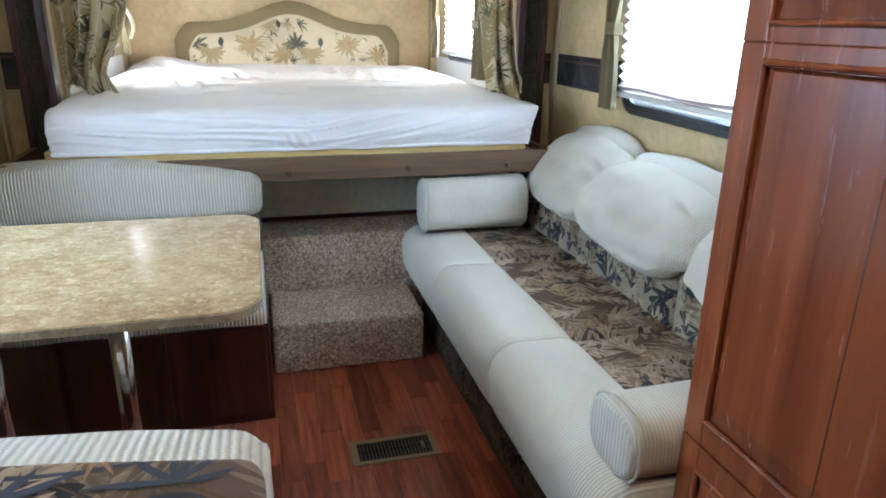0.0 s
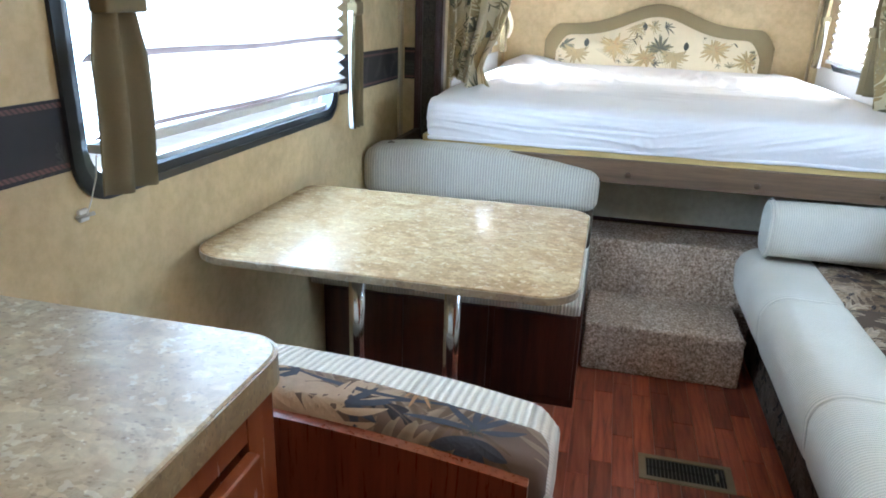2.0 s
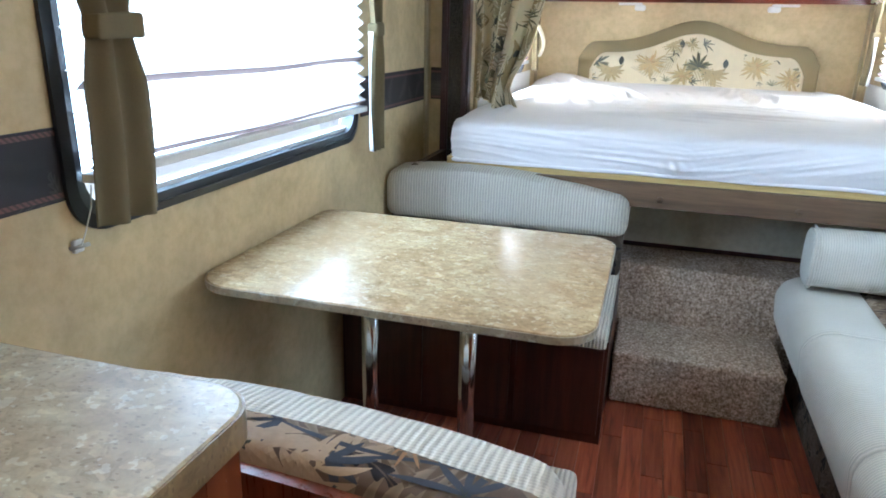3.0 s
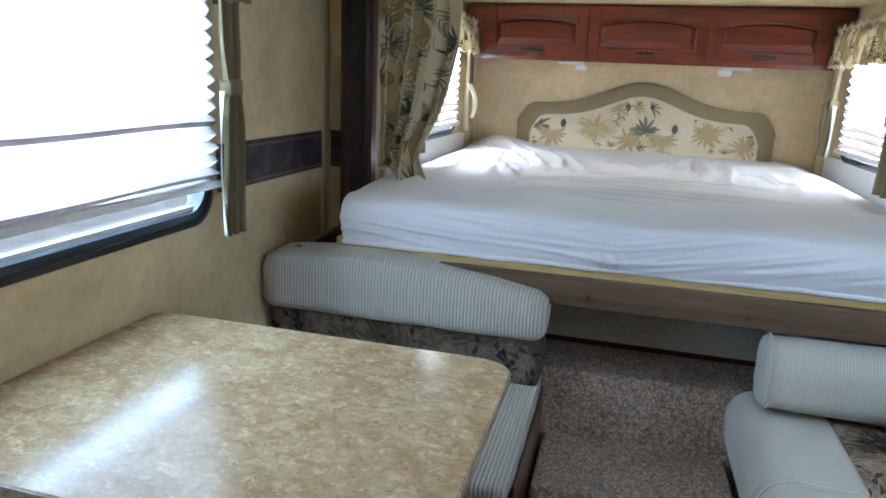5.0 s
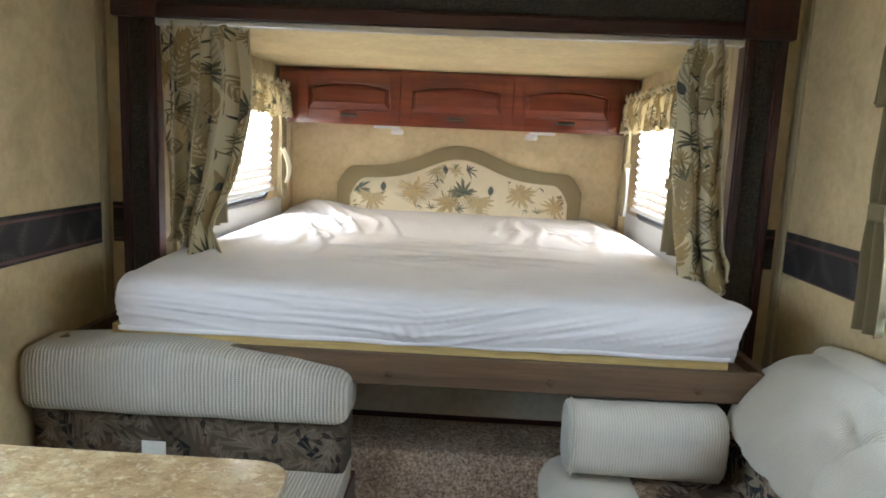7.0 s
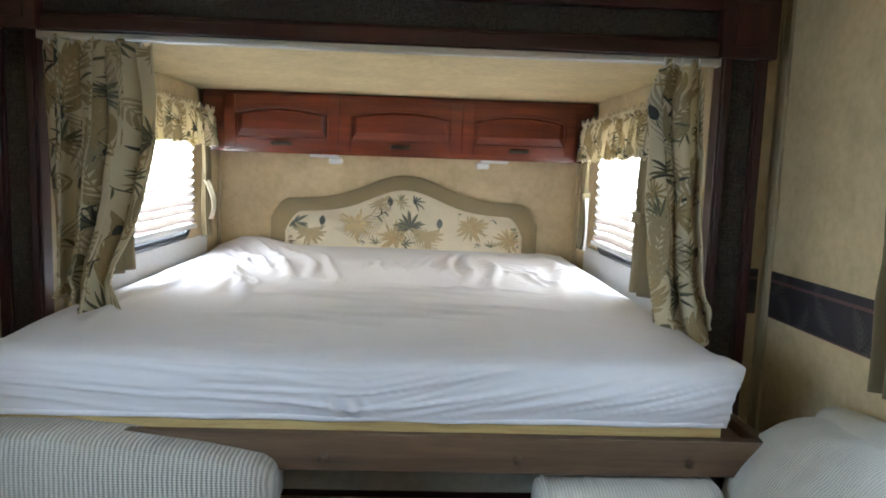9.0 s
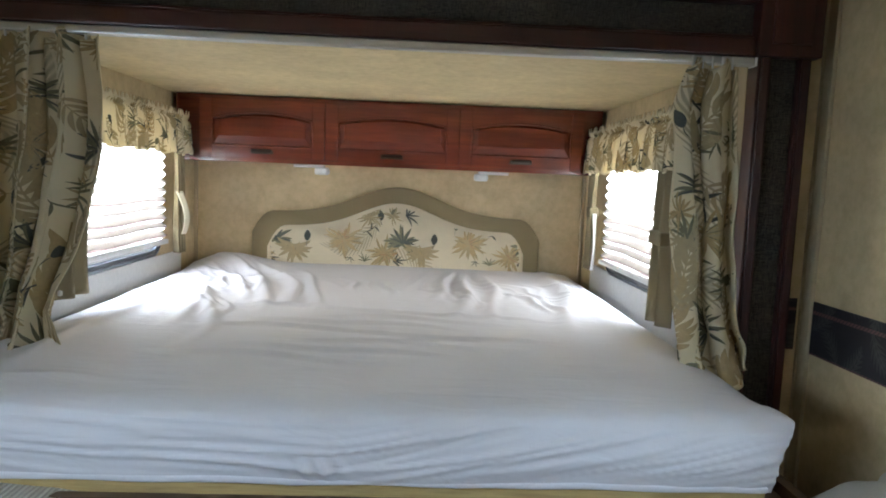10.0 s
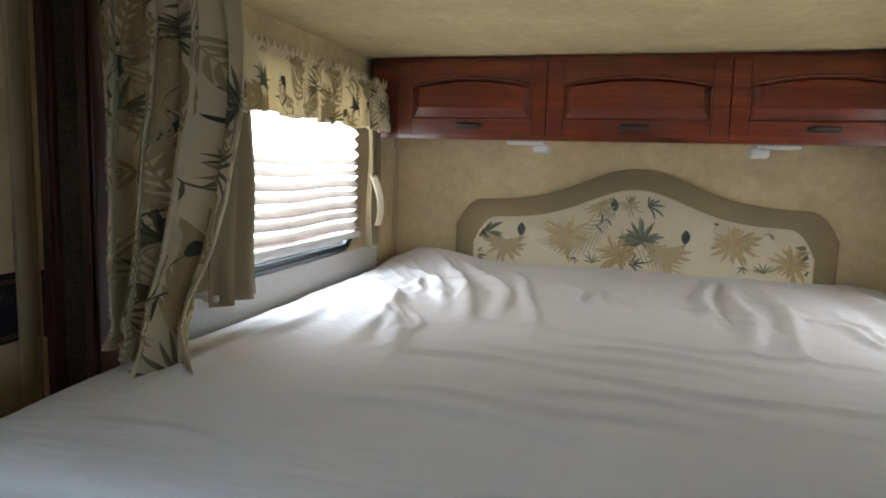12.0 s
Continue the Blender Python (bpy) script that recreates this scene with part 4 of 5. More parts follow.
def drape(x_left, x_right, y, z0, z1, folds, label, phase, depth, sway, flat):
    """A long print curtain hung in the mouth of the alcove, its lower edge resting on the bed."""
    ob = thing("drape", label, "curtain", pose(0, y, z0), "bed drapes")
    high = z1 - z0

    def place(u, v):
        a, b = curve_at(x_left, v), curve_at(x_right, v)
        # pleats are straight at the head and run together lower down
        q = u + sway * v * v * math.sin(math.pi * u) + 0.05 * noise.noise(Vector((u * 3, v * 2.5, phase)))
        ripple = math.sin(q * folds * 6.283 + phase)
        ripple += 0.55 * noise.noise(Vector((q * 7, v * 2.2, phase * 3))) + 0.4 * math.sin(q * folds * 2.3 * 6.283 + 2.1 * phase) * (1 - 0.5 * v)
        ripple += 0.6 * noise.noise(Vector((q * 6, v * 7, phase))) * max(0.0, v - 0.55)
        amp = depth * (0.55 + 0.45 * v)
        x = a + (b - a) * (u + 0.045 * math.sin(q * folds * 12.566 + phase)) + 0.012 * noise.noise(Vector((u * 2, v * 5, phase + 7)))
        foot = max(0.0, (v - 0.82) / 0.18)
        crumple = 0.035 * noise.noise(Vector((u * 5, v * 9, phase + 3))) * foot * min(1.0, u * 4)
        fall = 0.03 * math.sin(u * 5 + phase) * foot + 0.5 * abs(crumple)
        spread = -0.06 * foot ** 2 * math.sin(math.pi * min(1.0, u * 0.85))
        head = 0.014 * math.cos(u * folds * 6.283 + phase) * max(0.0, 1 - v / 0.04)
        return (x + crumple, ripple * amp * (1 - 0.6 * foot * max(0.0, 1 - u * 5)) + spread, high * (1 - v) + fall + head)

    thick(part("cloth", sheet_grid(150, 90, place, (flat, high)), DRAPE, ob, smooth=True), 0.003)
    printed("leaf_print", leaf_print(flat, high, round(phase * 10)), on_cloth(place, flat, high, 0.0032, (0, -1, 0)), lambda x, y: 0.003 < x < flat - 0.003 and 0.003 < y < high - 0.003,
            [INK_SLATE, INK_MOSS, INK_GOLD, INK_OLIVE], ob, "slate, moss and gold printed leaves")
    for k in range(5):
        u = (k + 0.5) / 5
        x = curve_at(x_left, 0) + (curve_at(x_right, 0) - curve_at(x_left, 0)) * u
        part("hook", tube((x, 0, high - 0.012), (x, 0, high + 0.016), 0.003, 8), WHITE, ob)
    return ob


drape([(0, -0.836), (0.4, -0.818), (0.7, -0.805), (1, -0.802)], [(0, -0.535), (0.357, -0.532), (0.578, -0.565), (0.70, -0.602), (0.83, -0.648), (0.89, -0.660), (1, -0.615)],
      3.118, 0.982, 1.706, 3.6, "leaf-print drape gathered at the alcove's edge", 0.7, 0.040, 0.16, 0.58)
drape([(0, 0.835), (0.12, 0.806), (0.55, 0.824), (1, 0.862)], [(0, 0.955), (0.35, 0.978), (0.6, 0.984), (0.8, 1.0), (1, 1.022)],
      3.105, 0.955, 1.706, 2.2, "leaf-print drape gathered at the alcove's edge", 2.2, 0.024, -0.10, 0.36)
track = thing("curtain_track", "bright aluminium curtain track under the header", "curtain track", pose(0, 3.13, 1.708))
part("rail", boxes((-0.831, 1.002, -0.016, 0.016, 0.0, 0.0195), bevel=0.004), ALUMINIUM, track)
for a, b in ((-0.8355, -0.831), (1.002, 1.0065)):
    part("end_stop", boxes((a, b, -0.018, 0.018, -0.002, 0.0195), bevel=0.001), WHITE, track, "white plastic end stop")

# ---- cabinets ----
def arch(u0, u1, v0, v1, rise, n=14):
    """A panel outline with a gently arched top."""
    pts = [(u0, v0), (u1, v0)]
    for i in range(n + 1):
        t = i / n
        pts.append((u1 + (u0 - u1) * t, v1 - rise + rise * math.sin(math.pi * t) ** 0.8))
    return pts


def panel_door(parent, u0, u1, v0, v1, material, rail, rise=0.0, w=0.0, pull=None, foot=None, crest=None):
    """A framed door: stiles, rails and a raised panel, in its parent's u, v, w."""
    door = part("door", boxes((u0 + 0.004, u1 - 0.004, v0 + 0.004, v1 - 0.004, w + 0.004, w + 0.010)), material, parent)
    part("stile", boxes((u0, u0 + rail, v0, v1, w, w + 0.019), bevel=0.003), material, door)
    part("stile", boxes((u1 - rail, u1, v0, v1, w, w + 0.019), bevel=0.003), material, door)
    foot, crest = foot or rail, crest or rail
    part("rail", boxes((u0 + rail, u1 - rail, v0, v0 + foot, w, w + 0.0185), bevel=0.002), material, door)
    a, b, top = u0 + rail, u1 - rail, v1 - crest
    if rise:
        outline = [(b, v1), (a, v1), (a, top - rise)] + [(a + (b - a) * i / 16, top - rise + rise * math.sin(math.pi * i / 16) ** 0.8) for i in range(1, 16)] + [(b, top - rise)]
        part("rail", prism(outline, w, w + 0.0185), material, door)
    else:
        part("rail", boxes((a, b, top, v1, w, w + 0.0185), bevel=0.002), material, door)
    g = 0.007
    part("panel", prism(arch(a + g, b - g, v0 + foot + g, top - g, rise), w + 0.010, w + 0.0195, 0.020, 0.008), material, door)
    # bead round the panel
    ring = arch(a, b, v0 + foot, top, rise)
    bm = bmesh.new()
    for p, q in zip(ring, ring[1:] + ring[:1]):
        if (Vector(p) - Vector(q)).length > 1e-4:
            tube((*p, w + 0.017), (*q, w + 0.017), 0.0052, 8, bm)
    part("bead", bm, material, door)
    if pull:
        cu, cv = pull
        bm = boxes((cu - 0.047, cu + 0.047, cv - 0.008, cv + 0.008, w + 0.019, w + 0.023), bevel=0.002)
        h = part("handle", bm, BRONZE, door, "dark bronze cup pull")
        bm = cushion(cu - 0.042, cu + 0.042, cv - 0.003, cv + 0.011, w + 0.023, w + 0.043, 3, 5, 0.0)
        part("cup", bm, BRONZE, h, smooth=True)
    return door


# overhead cabinet above the headboard; w points to the room
cab = thing("overhead_cabinet", "cherry overhead cabinet with three arched panel doors", "cabinet", in_frame((0, 4.395, 0), (1, 0, 0), (0, 0, 1)))
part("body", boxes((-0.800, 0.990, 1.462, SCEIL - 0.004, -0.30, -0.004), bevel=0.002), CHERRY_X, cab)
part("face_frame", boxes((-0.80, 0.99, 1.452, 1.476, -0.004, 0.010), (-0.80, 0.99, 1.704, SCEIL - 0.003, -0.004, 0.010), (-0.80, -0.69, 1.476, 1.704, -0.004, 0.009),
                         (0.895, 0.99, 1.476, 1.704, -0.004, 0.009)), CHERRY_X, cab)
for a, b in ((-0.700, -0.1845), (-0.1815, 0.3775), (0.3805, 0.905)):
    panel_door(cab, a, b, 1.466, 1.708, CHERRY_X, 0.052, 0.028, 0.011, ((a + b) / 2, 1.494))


def reading_light(x):
    ob = thing("reading_light", "small white plastic reading light under the cabinet", "lamp", pose(x, 4.50, 1.452), "reading lights")
    part("base", boxes((-0.075, 0.055, -0.03, 0.03, -0.012, 0.0), bevel=0.004), WHITE, ob)
    part("head", cushion(0.015, 0.075, -0.032, 0.032, -0.042, -0.010, 3.5, 8, 0.0), WHITE, ob, smooth=True)
    return ob


reading_light(-0.255)
ob = reading_light(0.535)
ob.matrix_basis = pose(0.535, 4.50, 1.452, 0, 0, 180)

# tall cabinet beside the sofa; u runs towards the camera's start, w into the aisle
tall = thing("tall_cabinet", "tall glossy cherry cabinet with framed panel doors", "cabinet", in_frame((0.600, 0, 0), (0, -1, 0), (0, 0, 1)))
part("body", boxes((-1.118, 0.30, 0.0, CEILING - 0.004, -0.60, -0.004), bevel=0.002), CHERRY_V, tall)
for u0, u1 in ((-1.114, -0.534), (-0.530, 0.050)):
    panel_door(tall, u0, u1, 0.08, 0.588, CHERRY_V, 0.050)
    panel_door(tall, u0, u1, 0.592, 1.2525, CHERRY_V, 0.050, foot=0.046, crest=0.026)
    panel_door(tall, u0, u1, 1.2525, 1.90, CHERRY_V, 0.050, foot=0.026)
    part("veneer_joint", boxes((u0 + 0.289, u0 + 0.2905, 0.665, 1.200, 0.0270, 0.0278)), DARKWOOD, tall)

# kitchen counter
base = thing("kitchen_base_cabinet", "cherry base cabinet with drawer and bronze pull", "cabinet", in_frame((-0.475, 0, 0), (0, 1, 0), (0, 0, 1)))
part("body", boxes((FRONT + 0.02, 0.815, 0.0, 0.868, -0.555, -0.002), bevel=0.002), CHERRY_V, base)
part("face_frame", boxes((0.755, 0.815, 0.08, 0.866, 0.0, 0.012), (-1.2, 0.755, 0.82, 0.866, 0.0, 0.0115), (-1.2, 0.755, 0.08, 0.12, 0.0, 0.0115), bevel=0.002), CHERRY_V, base)
for u0, u1 in ((0.36, 0.750), (-0.05, 0.34), (-0.46, -0.07)):
    d = part("drawer", boxes((u0, u1, 0.665, 0.815, 0.012, 0.030), bevel=0.006, seg=3), CHERRY_V, base)
    cu = (u0 + u1) / 2
    h = part("handle", boxes((cu - 0.047, cu + 0.047, 0.735, 0.75, 0.030, 0.034), bevel=0.002), BRONZE, d, "dark bronze cup pull")
    part("cup", cushion(cu - 0.042, cu + 0.042, 0.733, 0.750, 0.034, 0.056, 3, 5, 0.0), BRONZE, h, smooth=True)
    panel_door(base, u0, u1, 0.13, 0.65, CHERRY_V, 0.055, 0.0, 0.012)

top = thing("counter_top", "speckled grey-tan laminate counter with rounded corner", "counter", pose(0, 0, 0))
shape = rounded(XL + 0.004, -0.452, FRONT + 0.01, 0.848, (0.002, 0.002, 0.055, 0.002))
part("slab", prism(shape, 0.872, 0.9095, 0.0022, 0.002), COUNTER, top)
rim = rounded(XL + 0.004, -0.449, FRONT + 0.01, 0.851, (0.002, 0.002, 0.057, 0.002))
part("edging", prism(rim, 0.870, 0.9065), EDGING, top, "olive-brown speckled edge band")

# ---- dinette ----
table = thing("dinette_table", "speckled tan laminate dinette table on chrome legs", "table", pose(0, 0, 0))
part("tabletop", prism(rounded(-1.034, -0.130, 1.466, 2.166, (0.10, 0.085, 0.075, 0.045)), 0.7245, 0.7405, 0.002, 0.002), TABLETOP, table)
part("edge_band", prism(rounded(-1.0365, -0.1275, 1.4635, 2.1685, (0.102, 0.087, 0.077, 0.047)), 0.7215, 0.738), TABLE_EDGE, table, "mottled grey-olive edge band")
for x in (-0.737, -0.462):
    leg = part("leg", tube((x, 1.81, 0.02), (x, 1.81, 0.7215), 0.0225, 28), CHROME, table, smooth=True)
    part("floor_cup", tube((x, 1.81, 0.0), (x, 1.81, 0.02), 0.05, 28), CHROME, leg, smooth=True)


def bench(at, name, label):
    """A dinette bench, its back along +y: wooden base, seat pad, two-cloth back pad."""
    ob = thing(name, label, "bench", at, "dinette benches")
    base = part("base", boxes((-0.915, 0.0, 0.0, 0.60, 0.0, 0.372), bevel=0.002), DARKWOOD, ob, "dark cherry base with flat panels")
    for a, b in ((-0.90, -0.615), (-0.595, -0.31), (-0.29, -0.012)):
        part("panel", boxes((a, b, -0.012, 0.001, 0.035, 0.345), bevel=0.004), DARKWOOD, base)
    def lifted(u, v, w):
        return (0, 0, 0.036 * max(0.0, -w) * max(0.0, -v - 0.55) / 0.45)

    part("seat_pad", cushion(-0.912, -0.004, -0.125, 0.55, 0.368, 0.442, 6, 24, 0.004, lifted), RIB_X, ob, "cream ribbed chenille seat pad", True)

    def arched(u, v, w):
        return (0, 0, max(0.0, w) * 0.064 * math.cos(max(-1.0, min(1.0, (u + 0.25) / 1.22)) * 1.57))

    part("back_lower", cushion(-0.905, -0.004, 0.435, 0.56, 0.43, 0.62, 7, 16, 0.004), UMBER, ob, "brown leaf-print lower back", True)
    part("back_upper", cushion(-0.916, 0.006, 0.392, 0.575, 0.590, 0.735, 4.5, 26, 0.004, arched), RIB_X, ob, "cream ribbed chenille arched top", True)
    return ob


far = bench(pose(-0.122, 2.262, 0), "dinette_bench", "cream ribbed and leaf-print dinette bench on a dark base")
single("seat_tag", boxes((-0.700, -0.632, 2.687, 2.689, 0.448, 0.512)), PAPER, "white sewn fabric tag standing against the bench back", "tag")

# the near bench shows its back
near = thing("dinette_bench", "dinette bench with cherry back panel and leaf-print pad", "bench", pose(-0.135, 0.87, 0), "dinette benches")


def ridge(x):
    """Height of the back panel's arched top."""
    return 0.690 + 0.088 * math.cos((x + 0.44) / 0.62 * 1.45)


n = 24
pts = [(-0.90, 0.0), (-0.02, 0.0)] + [(-0.02 - 0.88 * i / n, ridge(-0.02 - 0.88 * i / n)) for i in range(n + 1)]
bm = prism(pts, 0.0, 0.018, 0.0)
bm.transform(Matrix(((1, 0, 0, 0), (0, 0, -1, 0.018), (0, 1, 0, 0), (0, 0, 0, 1))))
bmesh.ops.recalc_face_normals(bm, faces=list(bm.faces))
part("back_panel", bm, CHERRY, near, "cherry plywood back with a curved top edge")
part("edge_strip", boxes((0.0, 0.012, 0.002, 0.024, 0.0, 0.715), bevel=0.003), GREYSTRIP, near, "grey plastic edge strip")
part("base", boxes((-0.90, -0.002, 0.02, 0.58, 0.0, 0.34), bevel=0.002), DARKWOOD, near)
part("seat_pad", cushion(-0.90, 0.0, 0.06, 0.625, 0.335, 0.44, 7, 24, 0.004), RIB_X, near, "cream ribbed chenille seat pad", True)


def arch_near(u, v, w):
    x = -0.45 + 0.45 * u
    return (0, 0, (ridge(x) - 0.700) * max(0.0, w) if w > 0 else 0)


def arch_far(u, v, w):
    dx, dy, dz = arch_near(u, v, w)
    return (dx, dy, dz - 0.022 * (v + 1) * max(0.0, w))


pad = part("back_lower", cushion(-0.90, 0.0, 0.019, 0.12, 0.36, 0.716, 5, 30, 0.003, arch_near), BACKCLOTH, near, "brown leaf-print pad with large flowers", True)
tree = BVHTree.FromPolygons([v.co for v in pad.data.vertices], [p.vertices for p in pad.data.polygons])


def on_pad(x, q, lift):
    """The pad's surface met from above and in front; q runs up over its rounded edge."""
    down = Vector((0, 0.6, -0.8))
    at = tree.ray_cast(Vector((x, 0.04, 0.70)) + q * Vector((0, 0.8, 0.6)) - down * 0.6, down)[0]
    return (at or Vector((x, 0.05, 0.70))) - down * (0.0015 + lift)


rng = random.Random(11)
flowers = feather(-0.62, -0.02, 0.24, 8, INK_DUN, rng, 9, -10) + feather(-0.50, 0.06, 0.20, -25, INK_DUN, rng, 8, 15) + feather(-0.33, -0.06, 0.16, 40, INK_DUN, rng, 7)
flowers += palm(-0.365, 0.045, 0.060, 205, INK_NAVY, rng, 4, 80, 0.20) + [blade(-0.37, 0.045, -14, 0.20, 0.007, 22, INK_NAVY, 12)]
flowers += palm(-0.275, 0.0, 0.060, 15, INK_NAVY, rng, 5, 110, 0.20) + [blade(-0.27, 0.0, 26, 0.17, 0.006, -30, INK_NAVY, 12), blade(-0.39, -0.03, 70, 0.05, 0.008, 20, INK_SLATE)]
flowers += [blade(-0.105 + 0.003 * k, 0.0, a, long, 0.010, bend, INK_NAVY, 8) for k, (a, long, bend) in enumerate(((30, 0.085, 25), (58, 0.07, 15), (100, 0.055, -20), (175, 0.10, 10), (150, 0.07, -15), (5, 0.06, 20)))]
flowers += [blade(-0.10, -0.015, a, 0.055, 0.018, bend, INK_NAVY, 8) for a, bend in ((-70, 20), (-110, -20), (-150, -25), (-30, 15))] + bloom(-0.10, -0.002, 0.018, INK_SLATE, rng, 9)
flowers += bloom(-0.19, 0.06, 0.05, INK_RUST, rng, 11) + bloom(-0.47, -0.03, 0.05, INK_RUST, rng, 11) + sprig(-0.14, 0.06, 0.09, 10, INK_NAVY, rng)
printed("flower_print", flowers, lambda x, q, lift: on_pad(x, q + 0.055, lift), lambda x, q: -0.89 < x < -0.012 and -0.10 < q < 0.075, [INK_NAVY, INK_SLATE, INK_MOSS, INK_DUN, INK_RUST], pad, "navy stems and dun leaves printed on the pad")
part("back_upper", cushion(-0.905, 0.006, 0.036, 0.255, 0.48, 0.720, 6.0, 30, 0.004, arch_far), RIB_NEAR, near, "cream ribbed chenille arched top", True)

# ---- bed ----
bed = thing("bed", "raised double bed on a brown board and plywood deck", "bed", pose(0, 0, 0))
part("front_board", boxes((-0.955, 1.035, 2.735, 2.762, 0.698, 0.786), bevel=0.003), BOARD, bed, "brown stained board with bolt heads")
board = bed.children[0]
for x in (-0.42, -0.015, 0.435, 0.84):
    part("bolt", tube((x, 2.728, 0.732), (x, 2.738, 0.732), 0.011, 16), BOARD, board, smooth=True)
part("deck", boxes((-0.820, 0.928, 2.771, 4.66, 0.768, 0.824), bevel=0.004), PLY, bed, "yellow plywood deck")
part("side_rail", boxes((-0.955, -0.93, 2.762, 3.16, 0.70, 0.785)), BOARD, bed)
part("side_rail", boxes((1.01, 1.035, 2.762, 3.16, 0.70, 0.785)), BOARD, bed)
part("crossbar", boxes((-0.93, 1.01, 2.772, 2.80, 0.70, 0.766)), BOARD, bed)
part("underside", boxes((-0.82, 1.0, 2.80, REAR - 0.01, 0.745, 0.766)), BOARD, bed)


def gathers(x, y, cx, cy, lo, hi, count, bend, near, far, tall, sharp):
    """Folds that spread from a gathered point, between two bearings, bending as they run out."""
    dx, dy = x - cx, y - cy
    d = math.hypot(dx, dy)
    if d < 1e-6 or d > far:
        return 0.0
    a = math.atan2(dy, dx) + bend * d + 0.16 * noise.noise(Vector((x * 4, y * 4, cx)))
    if not lo < a < hi:
        return 0.0
    t = (a - lo) / (hi - lo)
    wave = 0.5 + 0.5 * math.sin(t * count * 6.283 + 1.4 * noise.noise(Vector((t * 5, 0.3, cy))))
    uneven = 0.45 + 0.9 * abs(noise.noise(Vector((t * count * 0.8, d * 3.0, 2.0 + cx))))
    reach = math.sin(math.pi * max(0.0, min(1.0, (d - near) / (far - near))) ** 0.75) if d > near else 0.0
    return tall * uneven * wave ** sharp * reach * math.sin(math.pi * t) ** 0.5


# folds in the sheet: start, end, sideways bow, height, width
CREASES = [(-0.66, 4.60, -0.27, 3.50, 0.11, 0.020, 0.026), (-0.46, 4.52, -0.19, 3.66, 0.07, 0.017, 0.022), (-0.29, 4.45, -0.11, 3.50, 0.05, 0.014, 0.020),
           (-0.70, 4.16, -0.47, 3.30, 0.10, 0.018, 0.026), (-0.60, 3.95, -0.34, 3.10, 0.08, 0.013, 0.022), (-0.67, 4.40, -0.36, 3.72, 0.08, 0.014, 0.020),
           (0.36, 4.56, 0.27, 3.80, 0.02, 0.016, 0.022), (0.42, 4.50, 0.34, 3.48, 0.03, 0.018, 0.026), (0.53, 4.46, 0.45, 3.46, 0.02, 0.014, 0.022), (0.82, 4.52, 0.66, 3.36, 0.04, 0.018, 0.034),
           (-0.66, 3.75, -0.66, 2.86, 0.02, 0.012, 0.022), (-0.72, 2.88, -0.15, 2.83, 0.01, 0.008, 0.016)]
WISPS = [(-0.55, 4.30), (-0.50, 3.80), (0.30, 4.10), (0.60, 4.05), (-0.02, 4.30)]


def ridge_at(x, y, x0, y0, x1, y1, bow, tall, wide):
    """Height of one bowed ridge, steeper on one side, fading at its ends."""
    ex, ey = x1 - x0, y1 - y0
    run = math.hypot(ex, ey)
    u = ((x - x0) * ex + (y - y0) * ey) / run / run
    if not 0 < u < 1:
        return 0.0
    off = ((x - x0) * ey - (y - y0) * ex) / run
    off += bow * 4 * u * (1 - u) + 0.012 * math.sin(u * 9 + x0 * 20)
    w = wide * (1.25 if off > 0 else 0.75)
    if abs(off) > 3 * w:
        return 0.0
    return tall * math.sin(math.pi * u ** 0.8) ** 0.8 * (math.exp(-(off / w) ** 2) - 0.25 * math.exp(-((off - 1.7 * w) / w) ** 2))


def folds(x, y):
    """Creases in the sheet, in metres."""
    h = 1.15 * sum(ridge_at(x, y, *c) for c in CREASES)
    # finer pulls that run beside the great ones
    for k, (cx, cy) in enumerate(WISPS):
        for j in range(3):
            dx = 0.055 * (j - 1) + 0.012 * math.sin(k * 3 + j)
            h += ridge_at(x, y, cx + dx, cy, cx + dx + 0.10 + 0.05 * math.sin(k + j), cy - 0.34 - 0.05 * j, 0.03, 0.0085, 0.013)
    for k in range(9):
        y0 = 3.02 + 0.075 * k
        x0 = -0.42 + 0.16 * (k * 5 % 4)
        h += ridge_at(x, y, x0, y0 + 0.06, x0 + 0.62, y0, 0.012, 0.0085, 0.014)
    h += gathers(x, y, -1.02, 4.74, -1.25, 0.05, 14, 0.45, 0.36, 1.35, 0.006, 2.0)
    h += gathers(x, y, 0.44, 4.95, -2.30, -0.95, 15, -0.25, 0.34, 1.25, 0.006, 2.0)
    head = max(0.0, min(1.0, (4.64 - y) / 0.16))
    return h * (0.22 + 0.78 * head) * min(1.0, max(0.0, (0.93 - x) / 0.10))


